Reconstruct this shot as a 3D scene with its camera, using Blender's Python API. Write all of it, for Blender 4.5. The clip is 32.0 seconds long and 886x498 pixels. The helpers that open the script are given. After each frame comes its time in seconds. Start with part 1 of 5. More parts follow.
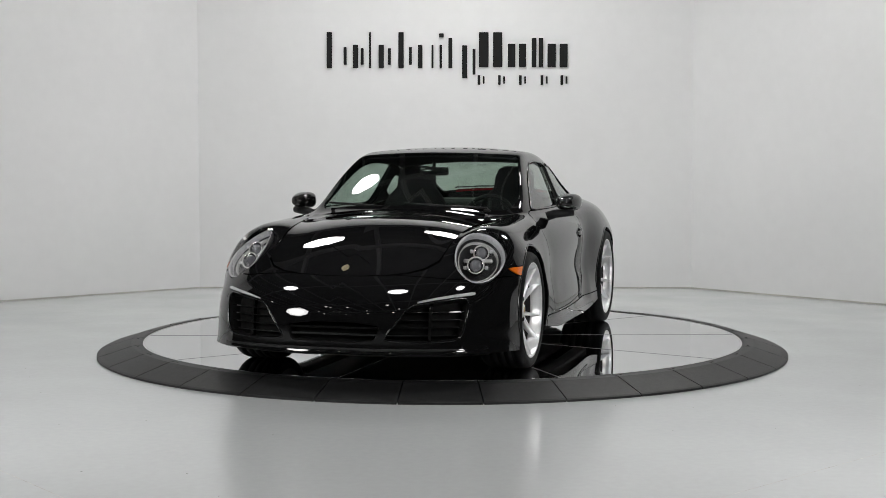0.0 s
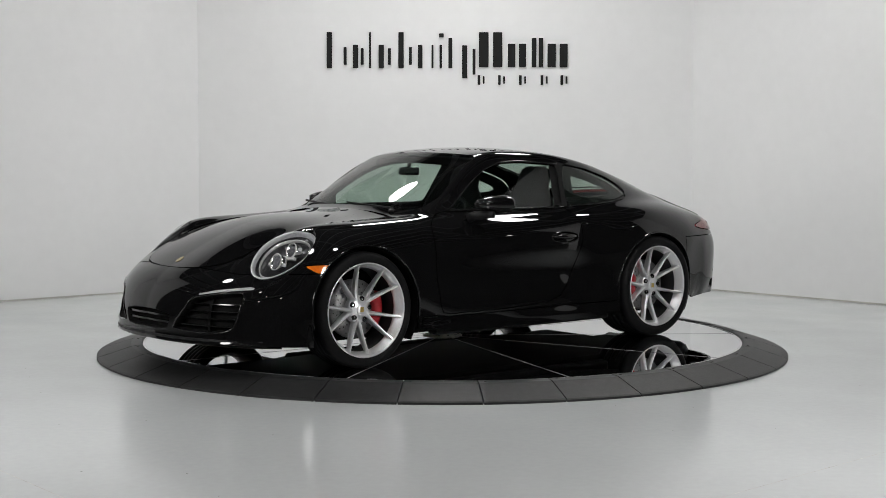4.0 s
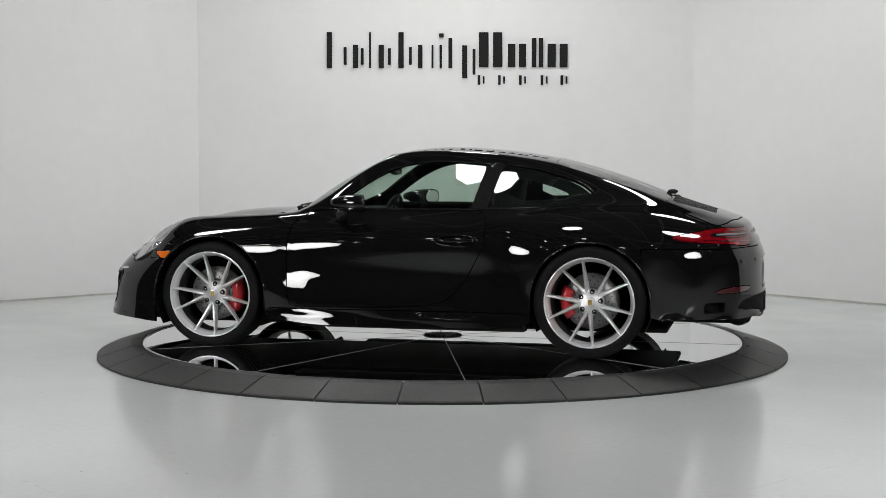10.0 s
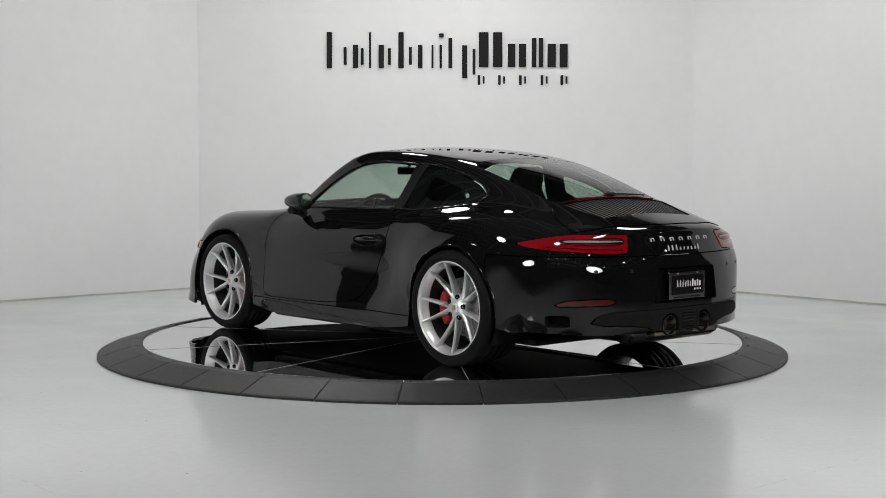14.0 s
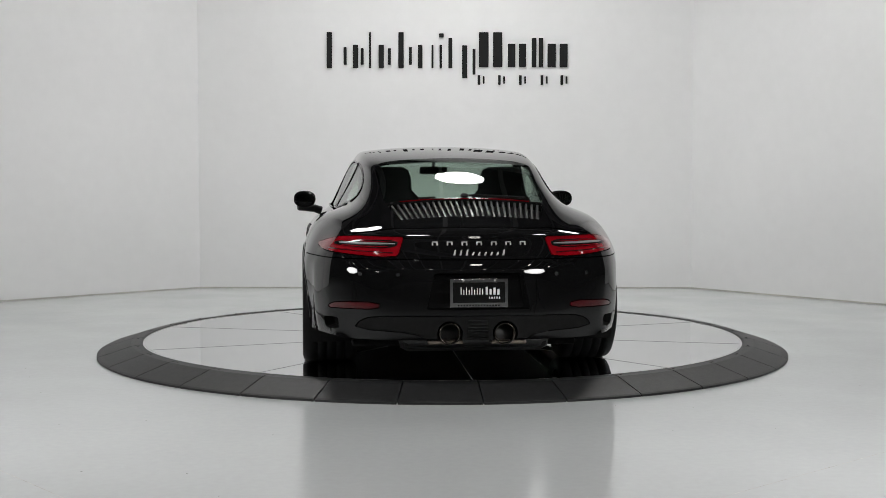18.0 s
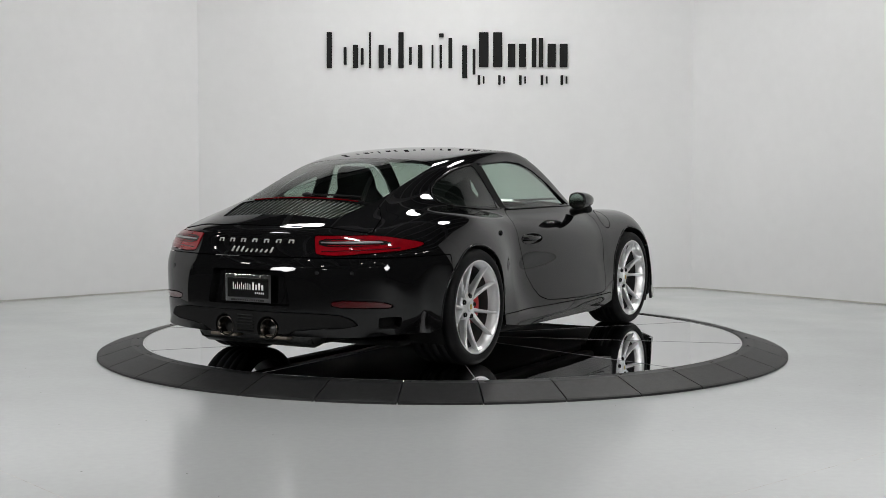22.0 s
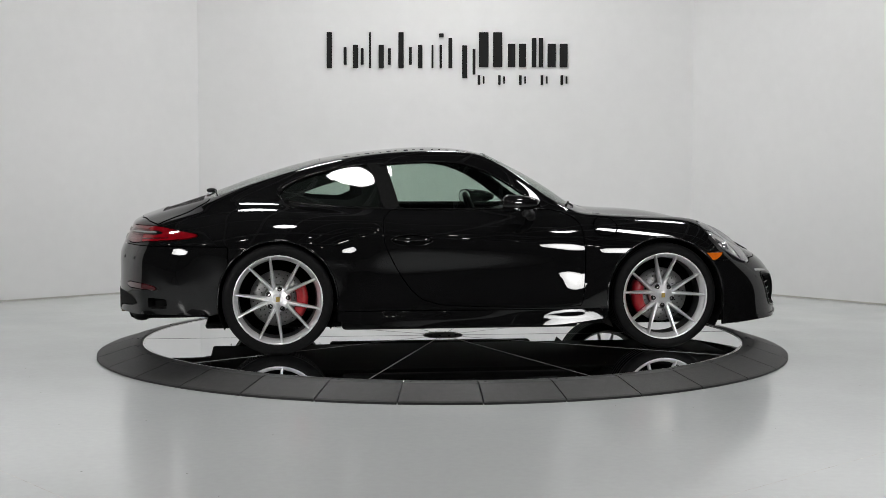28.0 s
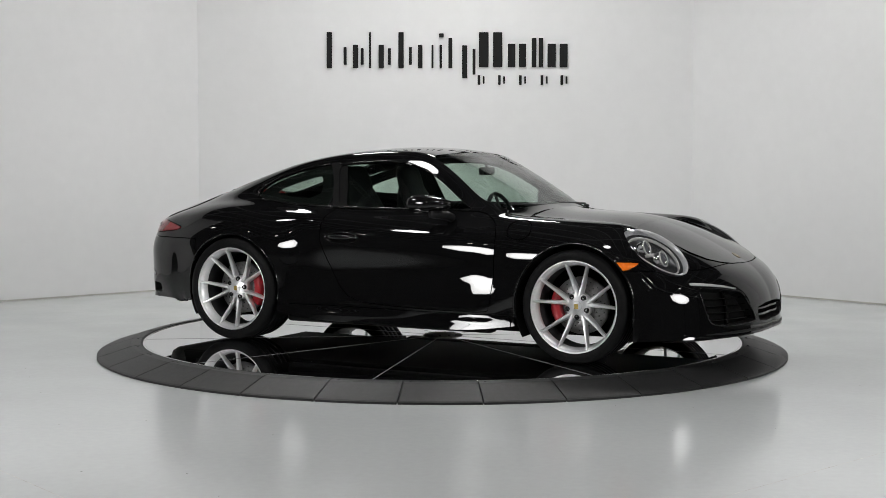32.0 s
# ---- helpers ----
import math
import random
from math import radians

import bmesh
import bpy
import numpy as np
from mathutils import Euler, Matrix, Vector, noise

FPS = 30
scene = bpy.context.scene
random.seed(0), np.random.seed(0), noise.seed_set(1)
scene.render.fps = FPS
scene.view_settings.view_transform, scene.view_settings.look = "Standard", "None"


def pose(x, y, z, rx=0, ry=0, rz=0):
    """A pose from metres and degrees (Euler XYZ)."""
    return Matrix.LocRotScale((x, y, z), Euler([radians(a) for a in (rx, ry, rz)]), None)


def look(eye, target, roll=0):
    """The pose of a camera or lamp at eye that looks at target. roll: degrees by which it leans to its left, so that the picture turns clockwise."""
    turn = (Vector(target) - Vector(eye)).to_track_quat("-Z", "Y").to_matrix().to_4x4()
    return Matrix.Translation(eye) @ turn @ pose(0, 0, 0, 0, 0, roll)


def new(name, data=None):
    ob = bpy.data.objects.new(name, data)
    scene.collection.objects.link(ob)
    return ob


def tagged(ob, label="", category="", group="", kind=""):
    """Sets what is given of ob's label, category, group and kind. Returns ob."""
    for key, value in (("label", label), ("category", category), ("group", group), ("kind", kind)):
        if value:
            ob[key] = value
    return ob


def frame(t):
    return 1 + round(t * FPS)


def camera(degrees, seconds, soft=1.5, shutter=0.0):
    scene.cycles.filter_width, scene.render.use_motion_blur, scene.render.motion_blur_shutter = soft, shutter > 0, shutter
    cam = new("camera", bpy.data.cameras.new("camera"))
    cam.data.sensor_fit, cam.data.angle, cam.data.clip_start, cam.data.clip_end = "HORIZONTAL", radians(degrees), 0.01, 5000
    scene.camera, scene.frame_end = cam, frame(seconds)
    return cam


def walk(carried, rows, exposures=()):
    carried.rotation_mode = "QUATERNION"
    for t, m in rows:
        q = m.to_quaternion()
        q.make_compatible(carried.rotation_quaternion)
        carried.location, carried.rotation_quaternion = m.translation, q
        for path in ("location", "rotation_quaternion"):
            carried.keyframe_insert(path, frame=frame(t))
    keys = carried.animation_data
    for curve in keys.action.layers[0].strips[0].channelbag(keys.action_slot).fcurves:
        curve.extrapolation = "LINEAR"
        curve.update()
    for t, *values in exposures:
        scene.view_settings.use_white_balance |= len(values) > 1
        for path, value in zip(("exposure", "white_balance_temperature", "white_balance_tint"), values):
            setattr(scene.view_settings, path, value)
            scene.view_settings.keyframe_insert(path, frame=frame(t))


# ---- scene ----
cam = camera(35.196, 32.0, soft=0.6)
EYE = Vector((0.0, -9.528, 1.2742))
CAM_POSE = Matrix.Translation(EYE) @ pose(0, 0, 0, 90 - 3.625, 0, -0.018) @ pose(0, 0, 0, 0, 0, 0.041)
walk(cam, [(0, CAM_POSE), (32, CAM_POSE)])

# ---- light ----
world = bpy.data.worlds.new("studio_dark")
scene.world = world
world.use_nodes = True
world.node_tree.nodes["Background"].inputs[0].default_value = (0.8, 0.87, 1.0, 1)
world.node_tree.nodes["Background"].inputs[1].default_value = 0.02
scene.view_settings.exposure = 0.0


# ---- materials ----
def material(name, color, rough=0.5, metal=0.0, coat=0.0, grain=0.0, scale=40.0, bump=0.0, bump_scale=200.0, stain=0.0,
             stain_scale=1.5, spec=0.5, rough_var=0.0):
    m = bpy.data.materials.new(name)
    m.use_nodes = True
    nt = m.node_tree
    b = nt.nodes["Principled BSDF"]
    b.inputs["Base Color"].default_value = (*color, 1)
    b.inputs["Roughness"].default_value = rough
    b.inputs["Metallic"].default_value = metal
    b.inputs["Coat Weight"].default_value = coat
    b.inputs["Coat Roughness"].default_value = 0.02
    b.inputs["Specular IOR Level"].default_value = spec
    co = nt.nodes.new("ShaderNodeTexCoord")

    def noise_node(sc, detail=4.0):
        n = nt.nodes.new("ShaderNodeTexNoise")
        n.inputs["Scale"].default_value = sc
        n.inputs["Detail"].default_value = detail
        nt.links.new(co.outputs["Object"], n.inputs["Vector"])
        return n.outputs["Fac"]

    def ramp(fac, lo, hi):
        r = nt.nodes.new("ShaderNodeMapRange")
        r.inputs[1].default_value, r.inputs[2].default_value = 0.3, 0.7
        r.inputs[3].default_value, r.inputs[4].default_value = lo, hi
        nt.links.new(fac, r.inputs[0])
        return r.outputs[0]

    if grain or stain:
        val = None
        if grain:
            val = ramp(noise_node(scale), 1 - grain, 1 + grain)
        if stain:
            s = ramp(noise_node(stain_scale, 6), 1 - stain, 1 + stain)
            if val is None:
                val = s
            else:
                mu = nt.nodes.new("ShaderNodeMath")
                mu.operation = "MULTIPLY"
                nt.links.new(val, mu.inputs[0]), nt.links.new(s, mu.inputs[1])
                val = mu.outputs[0]
        sc = nt.nodes.new("ShaderNodeVectorMath")
        sc.operation = "SCALE"
        sc.inputs[0].default_value = color
        nt.links.new(val, sc.inputs["Scale"])
        nt.links.new(sc.outputs[0], b.inputs["Base Color"])
    if rough_var:
        nt.links.new(ramp(noise_node(stain_scale * 2.3, 6), rough - rough_var, rough + rough_var), b.inputs["Roughness"])
    if bump:
        bp = nt.nodes.new("ShaderNodeBump")
        bp.inputs["Strength"].default_value = bump
        bp.inputs["Distance"].default_value = 0.002
        nt.links.new(noise_node(bump_scale), bp.inputs["Height"])
        nt.links.new(bp.outputs[0], b.inputs["Normal"])
    return m


def glass(name, tint, ior=1.5, rough=0.0):
    """Thin pane: tinted see-through with a Fresnel gloss."""
    m = bpy.data.materials.new(name)
    m.use_nodes = True
    nt = m.node_tree
    nt.nodes.remove(nt.nodes["Principled BSDF"])
    tr, gl = nt.nodes.new("ShaderNodeBsdfTransparent"), nt.nodes.new("ShaderNodeBsdfGlossy")
    mix, lw = nt.nodes.new("ShaderNodeMixShader"), nt.nodes.new("ShaderNodeLayerWeight")
    tr.inputs[0].default_value = (*tint, 1)
    gl.inputs["Roughness"].default_value = rough
    power, gain = nt.nodes.new("ShaderNodeMath"), nt.nodes.new("ShaderNodeMath")
    power.operation, gain.operation = "POWER", "MULTIPLY_ADD"
    power.inputs[1].default_value = 4.0
    f0 = 2 * ((ior - 1) / (ior + 1)) ** 2
    gain.inputs[1].default_value, gain.inputs[2].default_value = 0.95 - f0, f0
    lw.inputs[0].default_value = 0.5
    nt.links.new(lw.outputs["Facing"], power.inputs[0])
    nt.links.new(power.outputs[0], gain.inputs[0]), nt.links.new(gain.outputs[0], mix.inputs[0])
    nt.links.new(tr.outputs[0], mix.inputs[1]), nt.links.new(gl.outputs[0], mix.inputs[2])
    nt.links.new(mix.outputs[0], nt.nodes["Material Output"].inputs[0])
    return m


def glow(name, color, strength, edge=1.0, radius=1.0):
    """A glowing diffuser, brighter over the lamp behind its centre."""
    m = bpy.data.materials.new(name)
    m.use_nodes = True
    nt = m.node_tree
    b = nt.nodes["Principled BSDF"]
    b.inputs["Base Color"].default_value = (*color, 1)
    b.inputs["Emission Color"].default_value = (*color, 1)
    b.inputs["Emission Strength"].default_value = strength
    if edge < 1:
        co, ln, mr = nt.nodes.new("ShaderNodeTexCoord"), nt.nodes.new("ShaderNodeVectorMath"), nt.nodes.new("ShaderNodeMapRange")
        ln.operation = "LENGTH"
        mr.interpolation_type = "SMOOTHSTEP"
        mr.inputs[1].default_value, mr.inputs[2].default_value = 0.1 * radius, radius
        mr.inputs[3].default_value, mr.inputs[4].default_value = strength, strength * edge
        nt.links.new(co.outputs["Object"], ln.inputs[0])
        nt.links.new(ln.outputs["Value"], mr.inputs[0])
        nt.links.new(mr.outputs[0], b.inputs["Emission Strength"])
    return m


PAINT = material("black_paint", (0.0042, 0.0042, 0.0045), 0.012, spec=0.55, bump=0.004, bump_scale=300)
SATIN = material("satin_black_plastic", (0.009, 0.009, 0.0095), 0.45, spec=0.2, grain=0.2, bump=0.1, bump_scale=500)
MATTE = material("dark_liner", (0.005, 0.005, 0.005), 0.8, spec=0.2, grain=0.3, bump=0.2)
TRIM = material("gloss_black_trim", (0.006, 0.006, 0.006), 0.12)
RUBBER = material("tyre_rubber", (0.005, 0.005, 0.0053), 0.55, grain=0.25, scale=60, bump=0.3, bump_scale=300, spec=0.13)
ALLOY = material("silver_alloy", (0.82, 0.82, 0.83), 0.33, 0.78, coat=0.25, grain=0.05, scale=200)
# silver alloy inside the rim; its shade is put into this dark colour
BARREL_SHADE = material("rim_barrel", (0.035, 0.035, 0.036), 0.5, 0.3, grain=0.05)
STEEL = material("brake_steel", (0.30, 0.30, 0.30), 0.42, 0.75, grain=0.15, scale=90)
DARKMETAL = material("dark_steel", (0.05, 0.05, 0.05), 0.4, 0.8, grain=0.2)
RED = material("red_caliper", (0.42, 0.012, 0.02), 0.3, coat=0.6, grain=0.06)
CHROME = material("chrome", (0.75, 0.75, 0.76), 0.08, 1.0, grain=0.03)
BADGE = material("polished_badge", (0.62, 0.61, 0.59), 0.22, 0.35, grain=0.04)
CREST = material("crest_enamel", (0.62, 0.52, 0.34), 0.25, 0.6, grain=0.3, scale=90)
GOLD = material("gold_enamel", (0.55, 0.40, 0.12), 0.3, 0.6, grain=0.1)
LEATHER = material("black_leather", (0.006, 0.006, 0.0065), 0.6, spec=0.25, grain=0.2, scale=90, bump=0.25, bump_scale=350)
CLOTH = material("dark_headliner", (0.03, 0.03, 0.032), 0.9, grain=0.2, scale=200, bump=0.3, bump_scale=600)
GLASS = glass("tinted_window", (0.66, 0.76, 0.70))
LENS = glass("clear_lens", (0.95, 0.96, 0.97), 1.40)
REDLENS = material("red_lens", (0.20, 0.002, 0.006), 0.08, spec=0.4, coat=0.6, grain=0.15, scale=30)
REDDEEP = material("deep_red_lens", (0.06, 0.002, 0.004), 0.12, coat=1.0, grain=0.15, scale=40)
AMBER = material("amber_lens", (0.75, 0.16, 0.01), 0.15, coat=1.0, grain=0.1, scale=60)
PALE = material("pale_lamp_plastic", (0.45, 0.45, 0.46), 0.2, coat=0.6, grain=0.05)
BOWL = material("lamp_bowl", (0.05, 0.05, 0.052), 0.3, 0.5, grain=0.1)
GLOBE = material("projector_glass", (0.12, 0.12, 0.13), 0.04, 0.0, coat=1.0)
DRL = material("running_light_strip", (0.40, 0.40, 0.41), 0.25, coat=0.5, grain=0.05)
FIN = material("grille_fin_plastic", (0.010, 0.010, 0.010), 0.42, grain=0.1, spec=0.3)
DARKCHROME = material("dark_chrome", (0.07, 0.062, 0.055), 0.2, 1.0, grain=0.1)
FOOT = material("wall_foot_sealant", (0.48, 0.47, 0.44), 0.7, grain=0.2, scale=6)
INK = material("matte_black_letters", (0.007, 0.007, 0.007), 0.6, spec=0.25, grain=0.1)
WHITEINK = material("white_print", (0.75, 0.75, 0.75), 0.5, grain=0.04)
WALL = material("white_wall_paint", (0.80, 0.80, 0.80), 0.55, grain=0.012, scale=9, stain=0.02, stain_scale=0.8, bump=0.06, bump_scale=120)
FLOOR = material("grey_epoxy_floor", (0.535, 0.552, 0.555), 0.155, grain=0.02, scale=25, stain=0.03, stain_scale=0.7, bump=0.008, bump_scale=45,
                 rough_var=0.03)
MIRROR = material("polished_disc", (0.74, 0.75, 0.76), 0.015, 1.0, stain=0.02, stain_scale=3)
RING = material("ring_rubber", (0.016, 0.016, 0.0165), 0.5, grain=0.3, scale=30, stain=0.25, stain_scale=4, bump=0.2, bump_scale=300, spec=0.4)
STRIP = material("disc_seam_strip", (0.25, 0.25, 0.26), 0.45, grain=0.1)
TAILGREY = material("lamp_bar_plastic", (0.22, 0.22, 0.22), 0.3, coat=0.3, grain=0.05)
HEATSHIELD = material("dull_exhaust_metal", (0.20, 0.17, 0.14), 0.45, 0.7, grain=0.3, scale=30)
JOINT = material("floor_joint_filler", (0.30, 0.29, 0.27), 0.6, grain=0.3, scale=12)
CHIP = material("dark_floor_chip", (0.09, 0.085, 0.08), 0.7, grain=0.3)
PLATEFRAME = material("chromed_plastic_frame", (0.60, 0.60, 0.61), 0.10, 1.0, grain=0.1)
SEAM = material("seam_filler", (0.22, 0.22, 0.22), 0.6, grain=0.2)
DARKWALL = material("dark_warehouse", (0.13, 0.13, 0.135), 0.8, grain=0.2, stain=0.2)
CONCRETE = material("dark_concrete", (0.18, 0.18, 0.176), 0.7, grain=0.2, scale=8, stain=0.3, bump=0.2)
HUB = material("pale_hub_metal", (0.62, 0.61, 0.58), 0.5, 0.2, grain=0.1)
BEAM = material("grey_beam_paint", (0.40, 0.40, 0.41), 0.6, grain=0.1)


# ---- mesh helpers ----
def mesh_of(name, verts, faces, mat, smooth=False):
    me = bpy.data.meshes.new(name)
    me.from_pydata([tuple(v) for v in verts], [], [tuple(f) for f in faces])
    me.materials.append(mat)
    if smooth:
        me.shade_smooth()
    me.update()
    return me


def part(name, bm, mat, parent=None, label="", smooth=False):
    """Links a bmesh, a mesh or a (verts, faces) pair as one object under parent."""
    if isinstance(bm, tuple):
        me = mesh_of(name, bm[0], bm[1], mat, smooth)
    elif isinstance(bm, bpy.types.Mesh):
        me = bm
    else:
        me = bpy.data.meshes.new(name)
        bm.to_mesh(me)
        bm.free()
        me.materials.append(mat)
        if smooth:
            me.shade_smooth()
    ob = new(name, me)
    if parent is not None:
        ob.parent = parent
    if label:
        ob["label"] = label
    return ob


def empty(name, m=None, parent=None):
    ob = new(name)
    if m is not None:
        ob.matrix_basis = m
    if parent is not None:
        ob.parent = parent
    return ob


def join(*pieces):
    V, F = [], []
    for v, f in pieces:
        n = len(V)
        V += [tuple(q) for q in v]
        F += [tuple(i + n for i in g) for g in f]
    return V, F


def moved(vf, m):
    return [tuple(m @ Vector(v)) for v in vf[0]], vf[1]


def block(sx, sy, sz, loc=(0, 0, 0), bevel=0.0, seg=2, m=None):
    """A box with rounded edges, as (verts, faces)."""
    bm = bmesh.new()
    bmesh.ops.create_cube(bm, size=1)
    bmesh.ops.scale(bm, vec=(sx, sy, sz), verts=bm.verts)
    if bevel:
        bmesh.ops.bevel(bm, geom=list(bm.edges), offset=bevel, segments=seg, affect="EDGES", profile=0.5)
    bm.verts.index_update()
    v = [tuple(q.co + Vector(loc)) if m is None else tuple(m @ q.co) for q in bm.verts]
    f = [tuple(q.index for q in g.verts) for g in bm.faces]
    bm.free()
    return v, f


def lathe(profile, n=48, closed=False, sweep=360.0, start=0.0):
    """Turns (radius, height) pairs round the y axis."""
    k, full = len(profile), sweep >= 360
    cols = n if full else n + 1
    V, F = [], []
    for i in range(cols):
        a = radians(start + sweep * i / n)
        V += [(r * math.cos(a), h, r * math.sin(a)) for r, h in profile]
    for i in range(n):
        j = (i + 1) % cols
        for q in range(k if closed else k - 1):
            p = (q + 1) % k
            F.append((i * k + q, i * k + p, j * k + p, j * k + q))
    return V, F


def loft(rings, caps=True):
    k = len(rings[0])
    V = [tuple(p) for r in rings for p in r]
    F = []
    for i in range(len(rings) - 1):
        for q in range(k):
            p = (q + 1) % k
            F.append((i * k + q, i * k + p, (i + 1) * k + p, (i + 1) * k + q))
    if caps:
        F.append(tuple(range(k - 1, -1, -1)))
        F.append(tuple((len(rings) - 1) * k + q for q in range(k)))
    return V, F


def tube(points, radius, n=10):
    pts = [Vector(p) for p in points]
    rings = []
    for i, p in enumerate(pts):
        d = (pts[min(i + 1, len(pts) - 1)] - pts[max(i - 1, 0)]).normalized()
        a = d.orthogonal().normalized()
        if i:
            a = (rings_a - d * rings_a.dot(d)).normalized()
        rings_a = a
        b = d.cross(a)
        r = radius if not callable(radius) else radius(i / (len(pts) - 1))
        rings.append([p + (a * math.cos(q) + b * math.sin(q)) * r for q in (2 * math.pi * j / n for j in range(n))])
    return loft(rings)


def ellipsoid(rx, ry, rz, loc, nu=20, nv=12, power=1.0):
    rings = []
    for i in range(1, nv):
        a = math.pi * i / nv - math.pi / 2
        c = math.cos(a)
        rings.append([(loc[0] + rx * math.copysign(abs(c * math.cos(q)) ** power, math.cos(q)),
                       loc[1] + ry * math.copysign(abs(c * math.sin(q)) ** power, math.sin(q)),
                       loc[2] + rz * math.copysign(abs(math.sin(a)) ** power, a)) for q in (2 * math.pi * j / nu for j in range(nu))])
    return loft(rings)


# ---- the car's skin: a smooth sheet draped over eleven rails ----
# each rail runs from the front lip over the car to the rear lip: (station, x, y, z)
CENTRE_LINE = [
    (0, 2.254, 0, 0.178), (1, 2.253, 0, 0.26), (2, 2.251, 0, 0.4), (3, 2.16, 0, 0.525), (4, 2.054, 0, 0.599), (5, 1.835, 0, 0.716),
    (6, 1.55, 0, 0.822), (7, 1.2, 0, 0.876), (8, 0.83, 0, 0.897), (9, 0.5, 0, 1.108), (10, 0.2, 0, 1.256), (11, -0.15, 0, 1.299),
    (12, -0.5, 0, 1.281), (13, -0.9, 0, 1.224), (14, -1.3, 0, 1.112), (15, -1.6, 0, 0.998), (16, -2.07, 0, 0.847), (17, -2.14, 0, 0.79),
    (18, -2.195, 0, 0.695), (19, -2.235, 0, 0.6), (20, -2.243, 0, 0.53), (21, -2.25, 0, 0.36), (22, -2.24, 0, 0.24)]
BONNET_LINE = [
    (0, 2.217, 0.3, 0.178), (1, 2.216, 0.3, 0.26), (2, 2.214, 0.3, 0.4), (3, 2.132, 0.3, 0.525), (4, 2.024, 0.29, 0.594), (5, 1.825, 0.29, 0.706),
    (6, 1.55, 0.3, 0.811), (7, 1.2, 0.33, 0.865), (8, 0.82, 0.37, 0.886), (9, 0.49, 0.34, 1.1), (10, 0.19, 0.3, 1.248), (11, -0.15, 0.28, 1.29),
    (12, -0.5, 0.27, 1.272), (13, -0.9, 0.26, 1.214), (14, -1.3, 0.26, 1.1), (15, -1.6, 0.26, 0.987), (16, -2.04, 0.28, 0.843), (17, -2.115, 0.3, 0.788),
    (18, -2.165, 0.31, 0.695), (19, -2.2, 0.32, 0.6), (20, -2.205, 0.32, 0.53), (21, -2.212, 0.32, 0.36), (22, -2.2, 0.32, 0.24)]
VALLEY_LINE = [
    (0, 2.115, 0.56, 0.178), (1, 2.111, 0.56, 0.26), (2, 2.107, 0.56, 0.4), (3, 2.05, 0.54, 0.52), (4, 1.93, 0.5, 0.61), (5, 1.775, 0.48, 0.698),
    (6, 1.53, 0.485, 0.782), (7, 1.2, 0.52, 0.838), (8, 0.75, 0.62, 0.868), (9, 0.44, 0.595, 1.063), (10, 0.15, 0.525, 1.233), (11, -0.15, 0.5, 1.262),
    (12, -0.5, 0.49, 1.25), (13, -0.9, 0.475, 1.19), (14, -1.3, 0.45, 1.075), (15, -1.6, 0.44, 0.965), (16, -2, 0.45, 0.84), (17, -2.068, 0.47, 0.786),
    (18, -2.115, 0.47, 0.695), (19, -2.14, 0.49, 0.6), (20, -2.144, 0.5, 0.53), (21, -2.15, 0.5, 0.36), (22, -2.14, 0.5, 0.24)]
SHOULDER_LINE = [
    (0, 2.017, 0.717, 0.176), (1, 2.005, 0.714, 0.26), (2, 1.995, 0.712, 0.4), (3, 1.94, 0.682, 0.525), (4, 1.84, 0.62, 0.625), (5, 1.71, 0.575, 0.722),
    (6, 1.53, 0.57, 0.802), (7, 1.2, 0.6, 0.84), (8, 0.7, 0.685, 0.872), (9, 0.42, 0.66, 1.013), (10, 0.12, 0.59, 1.183), (11, -0.15, 0.577, 1.2),
    (12, -0.5, 0.572, 1.19), (13, -0.9, 0.562, 1.125), (14, -1.25, 0.555, 1.03), (15, -1.55, 0.56, 0.945), (16, -1.88, 0.58, 0.84), (17, -2.008, 0.6, 0.785),
    (18, -2.057, 0.6, 0.7), (19, -2.085, 0.62, 0.6), (20, -2.088, 0.63, 0.53), (21, -2.092, 0.63, 0.36), (22, -2.07, 0.63, 0.24)]
BELT_LINE = [
    (0, 1.875, 0.82, 0.172), (1, 1.868, 0.812, 0.26), (2, 1.865, 0.808, 0.4), (3, 1.818, 0.778, 0.525), (4, 1.745, 0.74, 0.635), (5, 1.64, 0.68, 0.75),
    (6, 1.5, 0.66, 0.825), (7, 1.2, 0.68, 0.84), (8, 0.66, 0.735, 0.865), (9, 0.38, 0.74, 0.874), (10, 0.1, 0.738, 0.88), (11, -0.15, 0.732, 0.885),
    (12, -0.5, 0.715, 0.894), (13, -0.85, 0.685, 0.915), (14, -1.2, 0.66, 0.93), (15, -1.5, 0.665, 0.91), (16, -1.75, 0.68, 0.85), (17, -1.9, 0.7, 0.793),
    (18, -1.98, 0.71, 0.72), (19, -2.015, 0.73, 0.597), (20, -2.008, 0.74, 0.53), (21, -2.01, 0.74, 0.36), (22, -1.996, 0.74, 0.25)]
